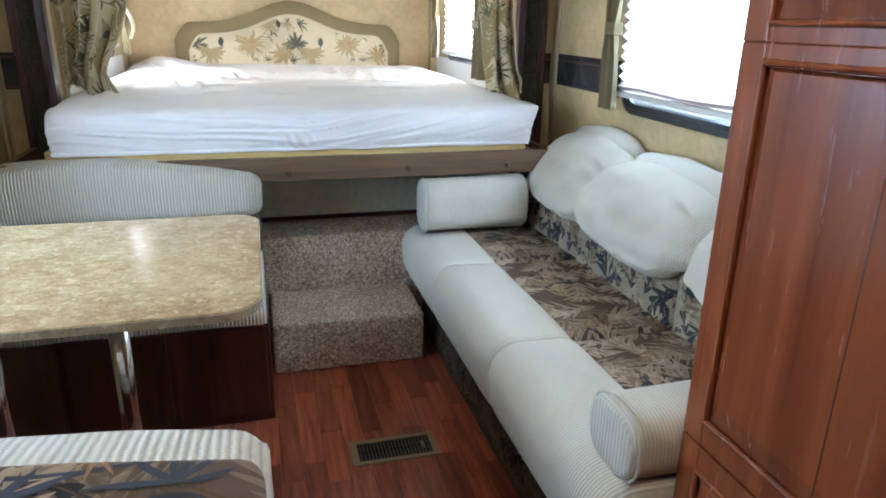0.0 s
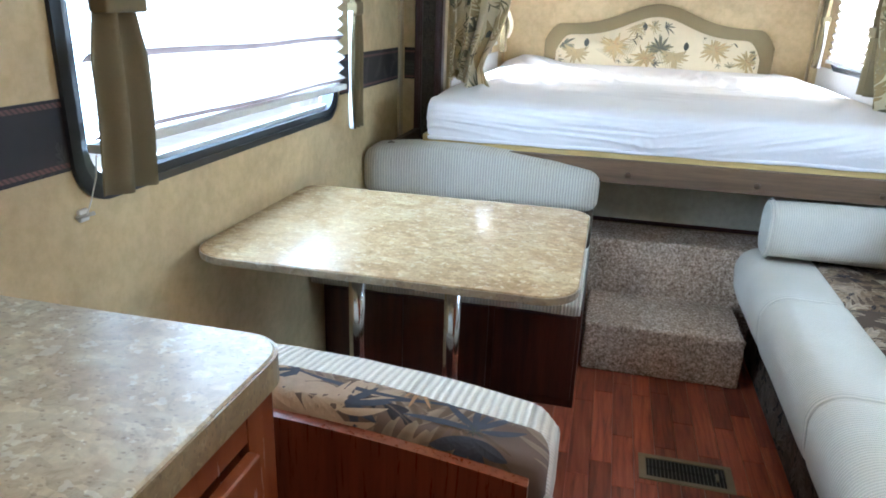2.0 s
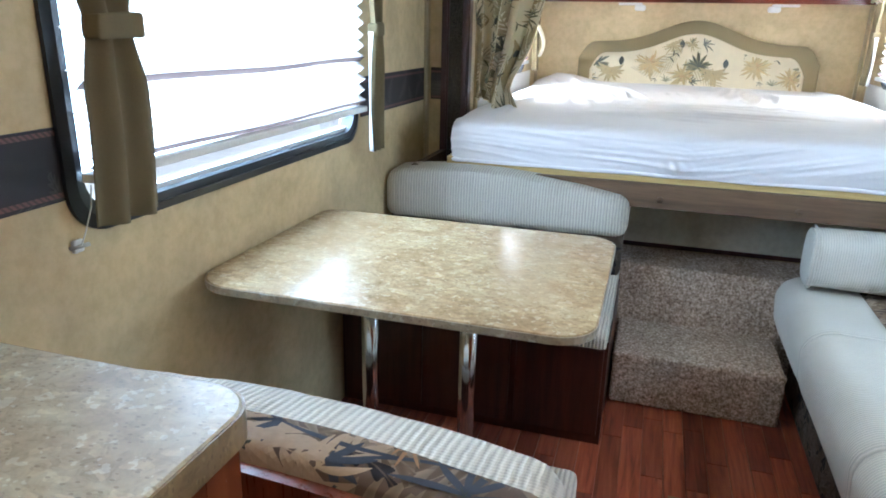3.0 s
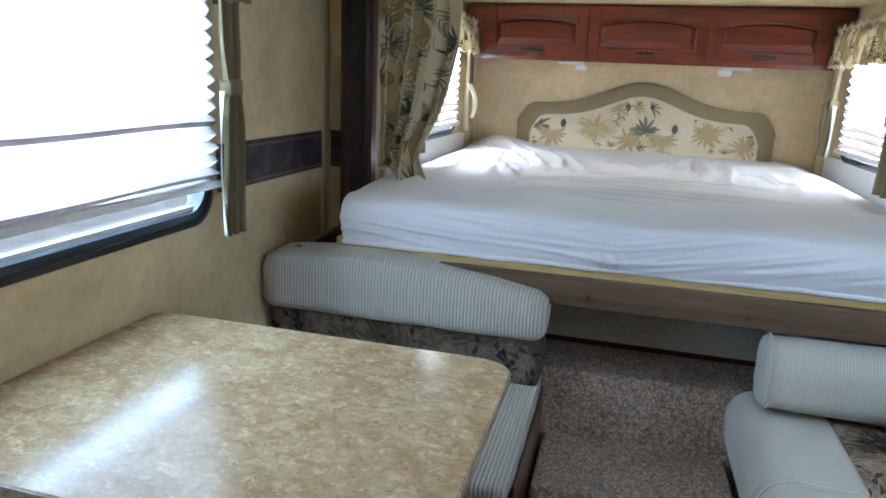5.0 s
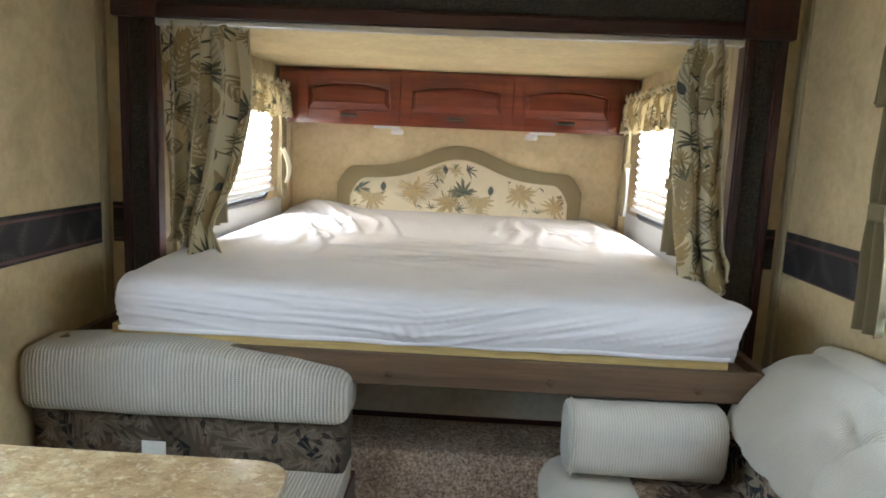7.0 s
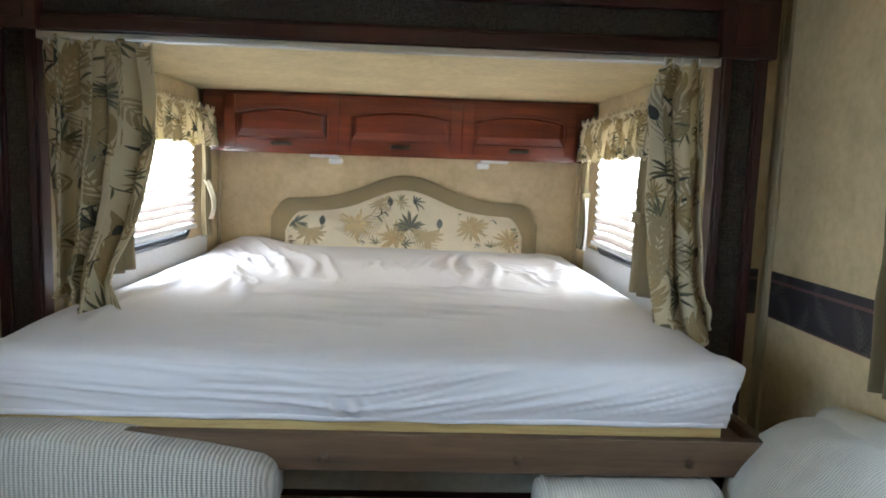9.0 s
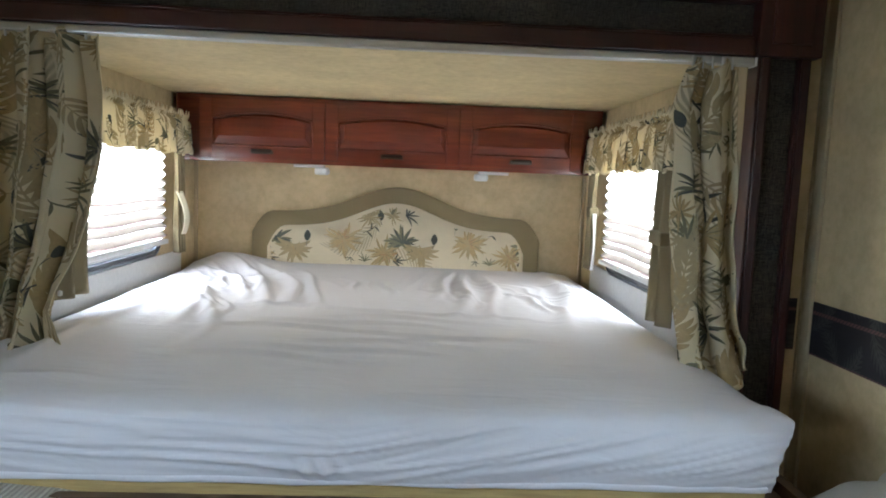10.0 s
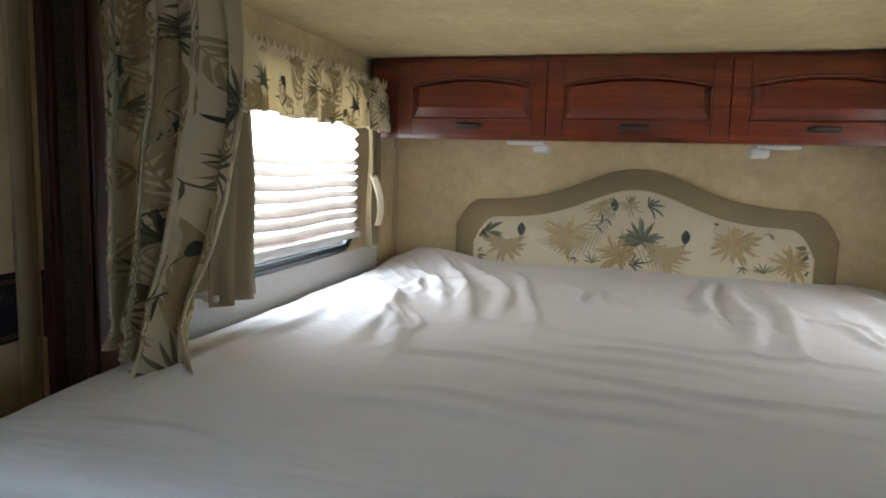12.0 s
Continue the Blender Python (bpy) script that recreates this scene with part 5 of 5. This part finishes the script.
def mattress():
    x0, x1, y0, y1, z0, z1 = -0.800, 0.945, 2.765, 4.655, 0.812, 0.972
    bm = bmesh.new()
    nx, ny, nz = 280, 280, 44
    # top and front: one running sheet from the front's foot up and back
    rows = []
    for j in range(nz + ny + 1):
        row = []
        for i in range(nx + 1):
            u = i / nx
            edge = min(u, 1 - u) * (x1 - x0)
            x = x0 + (x1 - x0) * u
            if j <= nz:
                t = j / nz
                # upright foot, then a wide round shoulder
                if t < 0.55:
                    y, z = y0, z0 + (z1 - 0.034 - z0) * t / 0.55
                else:
                    a = (t - 0.55) / 0.45 * 1.5708
                    y, z = y0 + 0.060 * (1 - math.cos(a)), z1 - 0.034 + 0.034 * math.sin(a)
                low = math.sin(math.pi * min(1.0, t / 0.62))
                y -= 0.016 * math.sin(math.pi * min(1.0, t * 1.1)) + 0.007 * noise.noise(Vector((x * 1.8, t * 3.0, 3.0)))
                # slanting pulls: gentle on one half, close and steep towards the other corner
                lean = z - 0.24 * max(0.0, x - 0.05) ** 1.15 + 0.07 * min(0.0, x)
                warp = 0.6 * noise.noise(Vector((x * 1.7, z * 4, 6.0)))
                ridge_a = 1 - abs(noise.noise(Vector((lean * 30 + warp, x * 1.3, 4.0))))
                ridge_b = 1 - abs(noise.noise(Vector((lean * 62 - warp, x * 2.6, 9.0))))
                y -= low * (0.010 * max(0.0, ridge_a - 0.74) / 0.26 + 0.005 * max(0.0, ridge_b - 0.7) / 0.3)
                knot = math.hypot((x - 0.03) / 0.05, (z - 0.846) / 0.022)
                y -= 0.014 * math.exp(-knot * knot) * (0.6 + 0.4 * math.sin(x * 160 + z * 90))
                z += 0.007 * noise.noise(Vector((x * 3.0, 4.0, 1.0))) * (1 - t)
            else:
                t = (j - nz) / ny
                y = y0 + 0.060 + (y1 - y0 - 0.060) * t
                z = z1 + 0.012 * math.sin(min(1.0, t * 6) * 1.57)
                z += 0.006 * noise.noise(Vector((x * 2.0, y * 2.0, 0.5))) + folds(x, y) * min(1.0, t * 12)
                z += 0.0008 * noise.noise(Vector((x * 9.0, y * 22.0, 2.5)))
                z += 0.052 * math.exp(-((x + 0.62) / 0.16) ** 2 - ((y - 4.58) / 0.14) ** 2)
                z += 0.018 * math.exp(-((x - 0.05) / 0.7) ** 2 - ((y - 4.6) / 0.2) ** 2)
            # round the long sides
            if j > nz:
                z += 0.006 * math.exp(-((edge - 0.125) / 0.03) ** 2) * min(1.0, max(0.0, (y - 3.2) / 0.3))
                z -= 0.010 * max(0.0, 1 - edge / 0.08) ** 1.4 + 0.02 * max(0.0, 1 - edge / 0.02) ** 2
            if edge < 0.05:
                k = 1 - edge / 0.05
                z -= 0.0105 * k * k * (1 if j <= nz else 0)
                if j <= nz:
                    y += 0.016 * k * k
            row.append(bm.verts.new((x, y, z)))
        rows.append(row)
    for a, b in zip(rows, rows[1:]):
        for i in range(nx):
            bm.faces.new((a[i], a[i + 1], b[i + 1], b[i]))
    # sides and foot
    for side, i in ((-1, 0), (1, nx)):
        low = [bm.verts.new((r[i].co.x + side * 0.004, r[i].co.y, z0)) for r in rows[nz:]]
        mid = [bm.verts.new((r[i].co.x + side * 0.018 * (1 + 0.4 * noise.noise(r[i].co * 6)), r[i].co.y, (r[i].co.z + z0) / 2)) for r in rows[nz:]]
        col = [r[i] for r in rows[nz:]]
        for p, q in ((col, mid), (mid, low)):
            for k in range(len(p) - 1):
                f = (p[k], p[k + 1], q[k + 1], q[k]) if side < 0 else (p[k + 1], p[k], q[k], q[k + 1])
                bm.faces.new(f)
    bmesh.ops.recalc_face_normals(bm, faces=list(bm.faces))
    # a corner of the sheet sticks out at the foot
    for v in bm.verts:
        d = (v.co - Vector((0.945, 2.785, 0.952))).length
        if d < 0.09:
            v.co += Vector((0.034, -0.012, 0.004)) * (1 - d / 0.09) ** 1.3
    return bm


bedding = thing("mattress", "mattress in a rumpled white fitted sheet", "mattress", pose(0, 0, 0))
part("fitted_sheet", mattress(), SHEET, bedding, smooth=True)
part("elastic_hem", cushion(-0.800, 0.928, 2.760, 2.776, 0.806, 0.822, 3, 40, 0.004), SHEET, bedding, "gathered hem of the sheet", True)

# headboard
def crown(t, u0, u1, shoulder, peak):
    """Top edge of the headboard: two shoulders and a low bell between them."""
    bell = math.exp(-((t - 0.5) / 0.20) ** 2)
    end = min(t, 1 - t)
    drop = 0.10 * max(0.0, 1 - end / 0.075) ** 2.2
    return shoulder + (peak - shoulder) * bell - drop


def crowned(u0, u1, v0, shoulder, peak, n=60):
    return [(u0, v0), (u1, v0)] + [(u1 + (u0 - u1) * i / n, crown(1 - i / n, u0, u1, shoulder, peak)) for i in range(n + 1)]


head = thing("headboard", "upholstered headboard, leaf print inside an olive padded border", "headboard", in_frame((0, 4.698, 0), (1, 0, 0), (0, 0, 1)))
part("border", prism(crowned(-0.552, 0.797, 0.84, 1.236, 1.366), 0.0, 0.040, 0.012, 0.012), OLIVEPAD, head, "olive padded border", True)
part("panel", prism(crowned(-0.478, 0.722, 0.84, 1.172, 1.292), 0.030, 0.050, 0.014, 0.010), HEADCLOTH, head, "cream leaf-print panel", True)

rng = random.Random(5)
motifs = []  # buds, palms and blooms in a repeat of 0.59
for shift in (-0.59, 0.0, 0.585, 1.17):
    x = shift + 0.147
    motifs += palm(x, 1.100, 0.100, 90, INK_MOSS, rng, 11, 225, 0.17) + palm(x + 0.004, 1.104, 0.085, 90, INK_SLATE, rng, 9, 200, 0.11)
    motifs += bulb(x + 0.150, 1.105, 0.050, 85, INK_SLATE) + bloom(x - 0.080, 1.055, 0.100, INK_GOLD, rng, 20) + bloom(x - 0.060, 1.045, 0.055, INK_RUST, rng, 11)
    motifs += palm(x + 0.09, 1.085, 0.10, -95, INK_OLIVE, rng, 11, 170, 0.18) + bloom(x + 0.10, 1.05, 0.06, INK_GOLD, rng, 11) + palm(x - 0.04, 1.02, 0.07, 10, INK_SLATE, rng, 5, 60)
    motifs += bloom(x - 0.270, 1.115, 0.105, INK_GOLD, rng, 22) + palm(x - 0.275, 1.135, 0.10, -80, INK_OLIVE, rng, 9, 150, 0.16) + bloom(x - 0.275, 1.12, 0.055, INK_RUST, rng, 11)
    motifs += bulb(x - 0.335, 1.175, 0.040, 80, INK_MOSS) + sprig(x - 0.185, 1.150, 0.085, 15, INK_SLATE, rng)
    motifs += palm(x - 0.17, 1.015, 0.05, 95, INK_MOSS, rng, 6, 100) + palm(x - 0.235, 1.035, 0.035, 250, INK_SLATE, rng, 4, 90)
    motifs += bulb(x - 0.098, 1.212, 0.046, 95, INK_SLATE) + bloom(x - 0.045, 1.235, 0.060, INK_OLIVE, rng, 14) + bloom(x - 0.15, 1.225, 0.075, INK_OLIVE, rng, 15) + bulb(x - 0.05, 1.238, 0.032, 60, INK_MOSS)
    motifs += palm(x + 0.015, 1.235, 0.085, 15, INK_SLATE, rng, 6, 110, 0.09) + feather(x - 0.20, 1.215, 0.10, 20, INK_OLIVE, rng, 6)


def on_panel(x, z):
    t = (x + 0.478) / 1.2
    return -0.462 < x < 0.706 and z < crown(t, 0, 0, 1.172, 1.292) - 0.016


printed("leaf_print", motifs, lambda x, z, lift: (x, z, 0.0506 + lift), on_panel, [INK_SLATE, INK_MOSS, INK_GOLD, INK_OLIVE, INK_RUST], head.children[1], "slate, moss, gold and rust printed leaves")

# ---- sofa ----
sofa = thing("sofa", "cream ribbed chenille sofa with brown leaf-print seats", "sofa", pose(0, 0, 0))
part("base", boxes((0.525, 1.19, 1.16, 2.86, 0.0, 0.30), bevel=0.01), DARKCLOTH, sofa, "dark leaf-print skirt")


def seat_roll(y0, y1, seed):
    """A stuffed seat front: one soft section drawn along y, its ends tucked into the seams."""
    section = []
    for cx, cz, r, a0, a1 in ((0.545, 0.325, 0.108, 250, 180), (0.520, 0.378, 0.088, 178, 92), (0.655, 0.428, 0.036, 85, 0)):
        section += [(cx + r * math.cos(radians(a0 + (a1 - a0) * i / 8)), cz + r * math.sin(radians(a0 + (a1 - a0) * i / 8))) for i in range(9)]
    section += [(0.691, 0.26), (0.60, 0.235)]
    mx, mz = 0.57, 0.36
    bm, rings, n = bmesh.new(), [], 44
    for k in range(n + 1):
        t = k / n
        y = y0 + (y1 - y0) * t
        end = min(y - y0, y1 - y)
        tuck = 0.085 * max(0.0, 1 - end / 0.022) ** 2.2 + 0.020 * max(0.0, 1 - end / 0.10) ** 2
        ring = []
        for i, (px, pz) in enumerate(section):
            crease = 0.004 * math.sin(pz * 90 + px * 60 + seed) * max(0.0, 1 - end / 0.12)
            soft = 0.006 * noise.noise(Vector((px * 5, y * 5, pz * 5 + seed)))
            k2 = 1 - tuck + soft * 2 + crease
            ring.append(bm.verts.new((mx + (px - mx) * k2, y, mz + (pz - mz) * k2)))
        rings.append(ring)
    for a, b in zip(rings, rings[1:]):
        for i in range(len(a)):
            j = (i + 1) % len(a)
            bm.faces.new((a[i], b[i], b[j], a[j]))
    bm.faces.new(rings[0])
    bm.faces.new(rings[-1][::-1])
    bmesh.ops.recalc_face_normals(bm, faces=list(bm.faces))
    return bm


for a, b in ((1.125, 1.750), (1.750, 2.365), (2.365, 2.880)):
    part("seat_front", seat_roll(a + 0.0005, b - 0.0005, a * 7), RIB_Y, sofa, "cream ribbed seat front", True)
    part("seat_pad", cushion(0.665, 1.03, a + 0.003, b - 0.003, 0.30, 0.458, 7, 16, 0.005, None, b), SEATCLOTH, sofa, "brown leaf-print seat", True)
    part("lower_back", cushion(0.975, 1.10, a + 0.002, b - 0.002, 0.40, 0.64, 5, 14, 0.006, None, a), SIDECLOTH, sofa, "brown and navy leaf-print lower back", True)


def back_pillow(y0, y1, tilt, front=0.985, top=0.880):
    def fat(u, v, w):
        side = max(0.0, abs(v) - 0.75) / 0.25
        pucker = 0.014 * noise.noise(Vector((v * 3, w * 2.4, tilt)))
        # tucks that run in from the corners, and a dent where the cover is buttoned to its seam
        for cv, cw in ((-1, 1), (1, 1), (-1, -1), (1, -1)):
            d = math.hypot(v - cv, w - cw)
            if d < 1.1:
                turn = math.atan2(w - cw, v - cv)
                pucker += 0.0045 * math.sin(turn * 9 + tilt * 5 + cv) * math.sin(math.pi * d / 1.1) * (0.5 + 0.5 * side)
        pucker += 0.030 * math.exp(-((v + 0.62) / 0.14) ** 2 - ((w - 0.45 - 0.5 * (v + 0.62)) / 0.09) ** 2)
        # rounded outline, thinner towards the corners
        hy, hz = (y1 - y0) / 2, 0.146
        dy, dz = hy * v * (math.sqrt(1 - 0.30 * w * w) - 1), hz * w * (math.sqrt(1 - 0.34 * v * v) - 1)
        swell = (1 - v * v) * (1 - w * w)
        return (0.095 * w - 0.040 * swell - 0.03 * u * v * v * w * w + pucker, dy, dz + 0.022 * (1 - v * v) * max(0.0, w) + 0.010 * v * math.sin(tilt))
    bm = cushion(front, 1.150, y0, y1, 0.588, top, 2.7, 40, 0.010, fat, tilt)
    return part("back_pillow", bm, PLUSH, sofa, "plump cream plush back pillow", True)


back_pillow(2.22, 2.835, 0.3, 0.995)
back_pillow(1.645, 2.340, 1.9, 0.955, 0.862)
back_pillow(1.13, 1.715, 3.1)
part("back_frame", boxes((1.10, 1.195, 1.18, 2.86, 0.0, 0.70), bevel=0.02), SIDECLOTH, sofa)


def bolster(y0, y1, z0, z1, x0, x1, name):
    r = min(y1 - y0, z1 - z0) * 0.42
    bm = prism(rounded(-(y1 - y0) / 2, (y1 - y0) / 2, -(z1 - z0) / 2, (z1 - z0) / 2, (r,) * 4, 8), x0, x1 - 0.008, 0.010, 0.010)
    for v in bm.verts:
        if v.co.z < x0 + 0.001:
            v.co.x *= 0.90
            v.co.y *= 0.90
    bm.transform(Matrix(((0, 0, 1, 0), (1, 0, 0, (y0 + y1) / 2), (0, 1, 0, (z0 + z1) / 2), (0, 0, 0, 1))))
    bmesh.ops.bisect_plane(bm, geom=list(bm.verts) + list(bm.edges) + list(bm.faces), plane_co=(x0 + 0.014, 0, 0), plane_no=(1, 0, 0))
    for v in bm.verts:
        if abs(v.co.x - x0 - 0.014) < 1e-4:
            v.co.y = (y0 + y1) / 2 + (v.co.y - (y0 + y1) / 2) * 1.03
            v.co.z = (z0 + z1) / 2 + (v.co.z - (z0 + z1) / 2) * 1.03
    bmesh.ops.recalc_face_normals(bm, faces=list(bm.faces))
    ob = thing(name, "cream knit chenille bolster lying on the sofa", "bolster", None, "sofa bolsters")
    part("cover", bm, RIB_FINE, ob, smooth=True)
    # welted seam round the end that faces the aisle
    cy, cz, k = (y0 + y1) / 2, (z0 + z1) / 2, 0.985
    ring = [(cy + p * k, cz + q * k) for p, q in rounded(-(y1 - y0) / 2, (y1 - y0) / 2, -(z1 - z0) / 2, (z1 - z0) / 2, (r,) * 4, 6)]
    welt = bmesh.new()
    for p, q in zip(ring, ring[1:] + ring[:1]):
        if (Vector(p) - Vector(q)).length > 1e-4:
            tube((x0 + 0.010, *p), (x0 + 0.010, *q), 0.0034, 6, welt)
    part("seam_welt", welt, RIB_FINE, ob, "stitched seam round the end")
    cap = prism([(p * 0.87, q * 0.87) for p, q in rounded(-(y1 - y0) / 2, (y1 - y0) / 2, -(z1 - z0) / 2, (z1 - z0) / 2, (r,) * 4, 8)], -0.001, 0.005, 0.004, 0.003)
    cap.transform(Matrix(((0, 0, -1, x0 + 0.001), (1, 0, 0, cy), (0, 1, 0, cz), (0, 0, 0, 1))))
    bmesh.ops.recalc_face_normals(cap, faces=list(cap.faces))
    part("end_cap", cap, RIB_CAP, ob, "ribbed end panel")
    return ob


bolster(2.655, 2.815, 0.476, 0.690, 0.488, 0.918, "bolster")
bolster(1.118, 1.300, 0.456, 0.600, 0.495, 0.930, "bolster")

# ---- small things ----
vent = thing("floor_register", "tan metal floor register with dark slats", "vent", pose(0.232, 2.0, 0))
part("frame", boxes((-0.136, 0.136, -0.062, -0.046, 0.0, 0.005), (-0.136, 0.136, 0.046, 0.062, 0.0, 0.005), (-0.136, -0.114, -0.046, 0.046, 0.0, 0.0048), (0.114, 0.136, -0.046, 0.046, 0.0, 0.0048), bevel=0.001), BRASSVENT, vent)
part("well", boxes((-0.114, 0.114, -0.046, 0.046, -0.004, 0.0012)), PITCH, vent)
for k in range(20):
    x = -0.106 + 0.0112 * k
    part("slat", boxes((x - 0.0012, x + 0.0012, -0.045, 0.045, 0.001, 0.0030)), SLAT, vent)
part("crossbar", boxes((-0.114, 0.114, -0.0015, 0.0015, 0.001, 0.0032)), PITCH, vent)
part("lever", boxes((0.086, 0.094, -0.02, 0.012, 0.003, 0.009), bevel=0.001), BRASSVENT, vent)

cleat = thing("cord_cleat", "small clear plastic cord cleat screwed below the window", "cleat", pose(XL, 1.185, 0.910))
part("plate", cushion(0.0, 0.010, -0.012, 0.012, -0.012, 0.012, 3, 4, 0.0), WHITE, cleat, smooth=True)
part("prong", tube((0.006, -0.018, 0.0), (0.014, 0.018, 0.0), 0.004, 8), GREYSTRIP, cleat, smooth=True)
cord = new("blind_cord", bpy.data.curves.new("blind_cord", "CURVE"))
cord.data.dimensions, cord.data.bevel_depth = "3D", 0.0012
sp = cord.data.splines.new("POLY")
sp.points.add(3)
for p, c in zip(sp.points, ((-1.008, 1.208, 1.02), (-1.012, 1.205, 0.98), (-1.022, 1.195, 0.935), (-1.026, 1.185, 0.912))):
    p.co = (*c, 1)
cord.data.materials.append(WHITE)
tagged(cord, "thin white pull cord hanging from the shade", "cord")

lamp = thing("ceiling_light", "oblong ceiling light with a lit warm diffuser", "ceiling light", pose(0.18, 0.55, CEILING))
part("housing", boxes((-0.10, 0.10, -0.17, 0.17, -0.03, 0.0), bevel=0.006), WHITE, lamp)
part("diffuser", boxes((-0.085, 0.085, -0.155, 0.155, -0.05, -0.03), bevel=0.006), GLOW, lamp)

single("curtain_clip", cushion(-0.800, -0.762, 3.375, 3.387, 1.045, 1.062, 3, 4, 0.0), WHITE, "small white plastic curtain clip on the alcove wall", "clip", True)
part("stem", tube((-0.826, 3.381, 1.053), (-0.795, 3.381, 1.053), 0.003, 8), WHITE, bpy.data.objects["curtain_clip"])

# ---- floor strips ----
strip_w = 0.066
shapes = {}
rng = random.Random(7)
for col in range(int((XR - XL) / strip_w) + 1):
    x = XL + col * strip_w
    wide = min(strip_w, XR - x)
    if wide < 0.01:
        continue
    y = -0.9 - rng.random() * 0.3
    while y < 2.9:
        long = rng.choice((0.26, 0.34, 0.42, 0.50))
        if y + long > 0.2 and y < 2.57:
            key = (round(wide, 3), long)
            if key not in shapes:
                shapes[key] = finish("plank", boxes((0.0006, wide - 0.0006, 0.0006, long - 0.0006, -0.008, 0.0), bevel=0.0008, seg=1), PLANK)
            ob = new("plank", shapes[key])
            ob.location = (x, y, 0.0)
            ob.parent = floor
        y += long
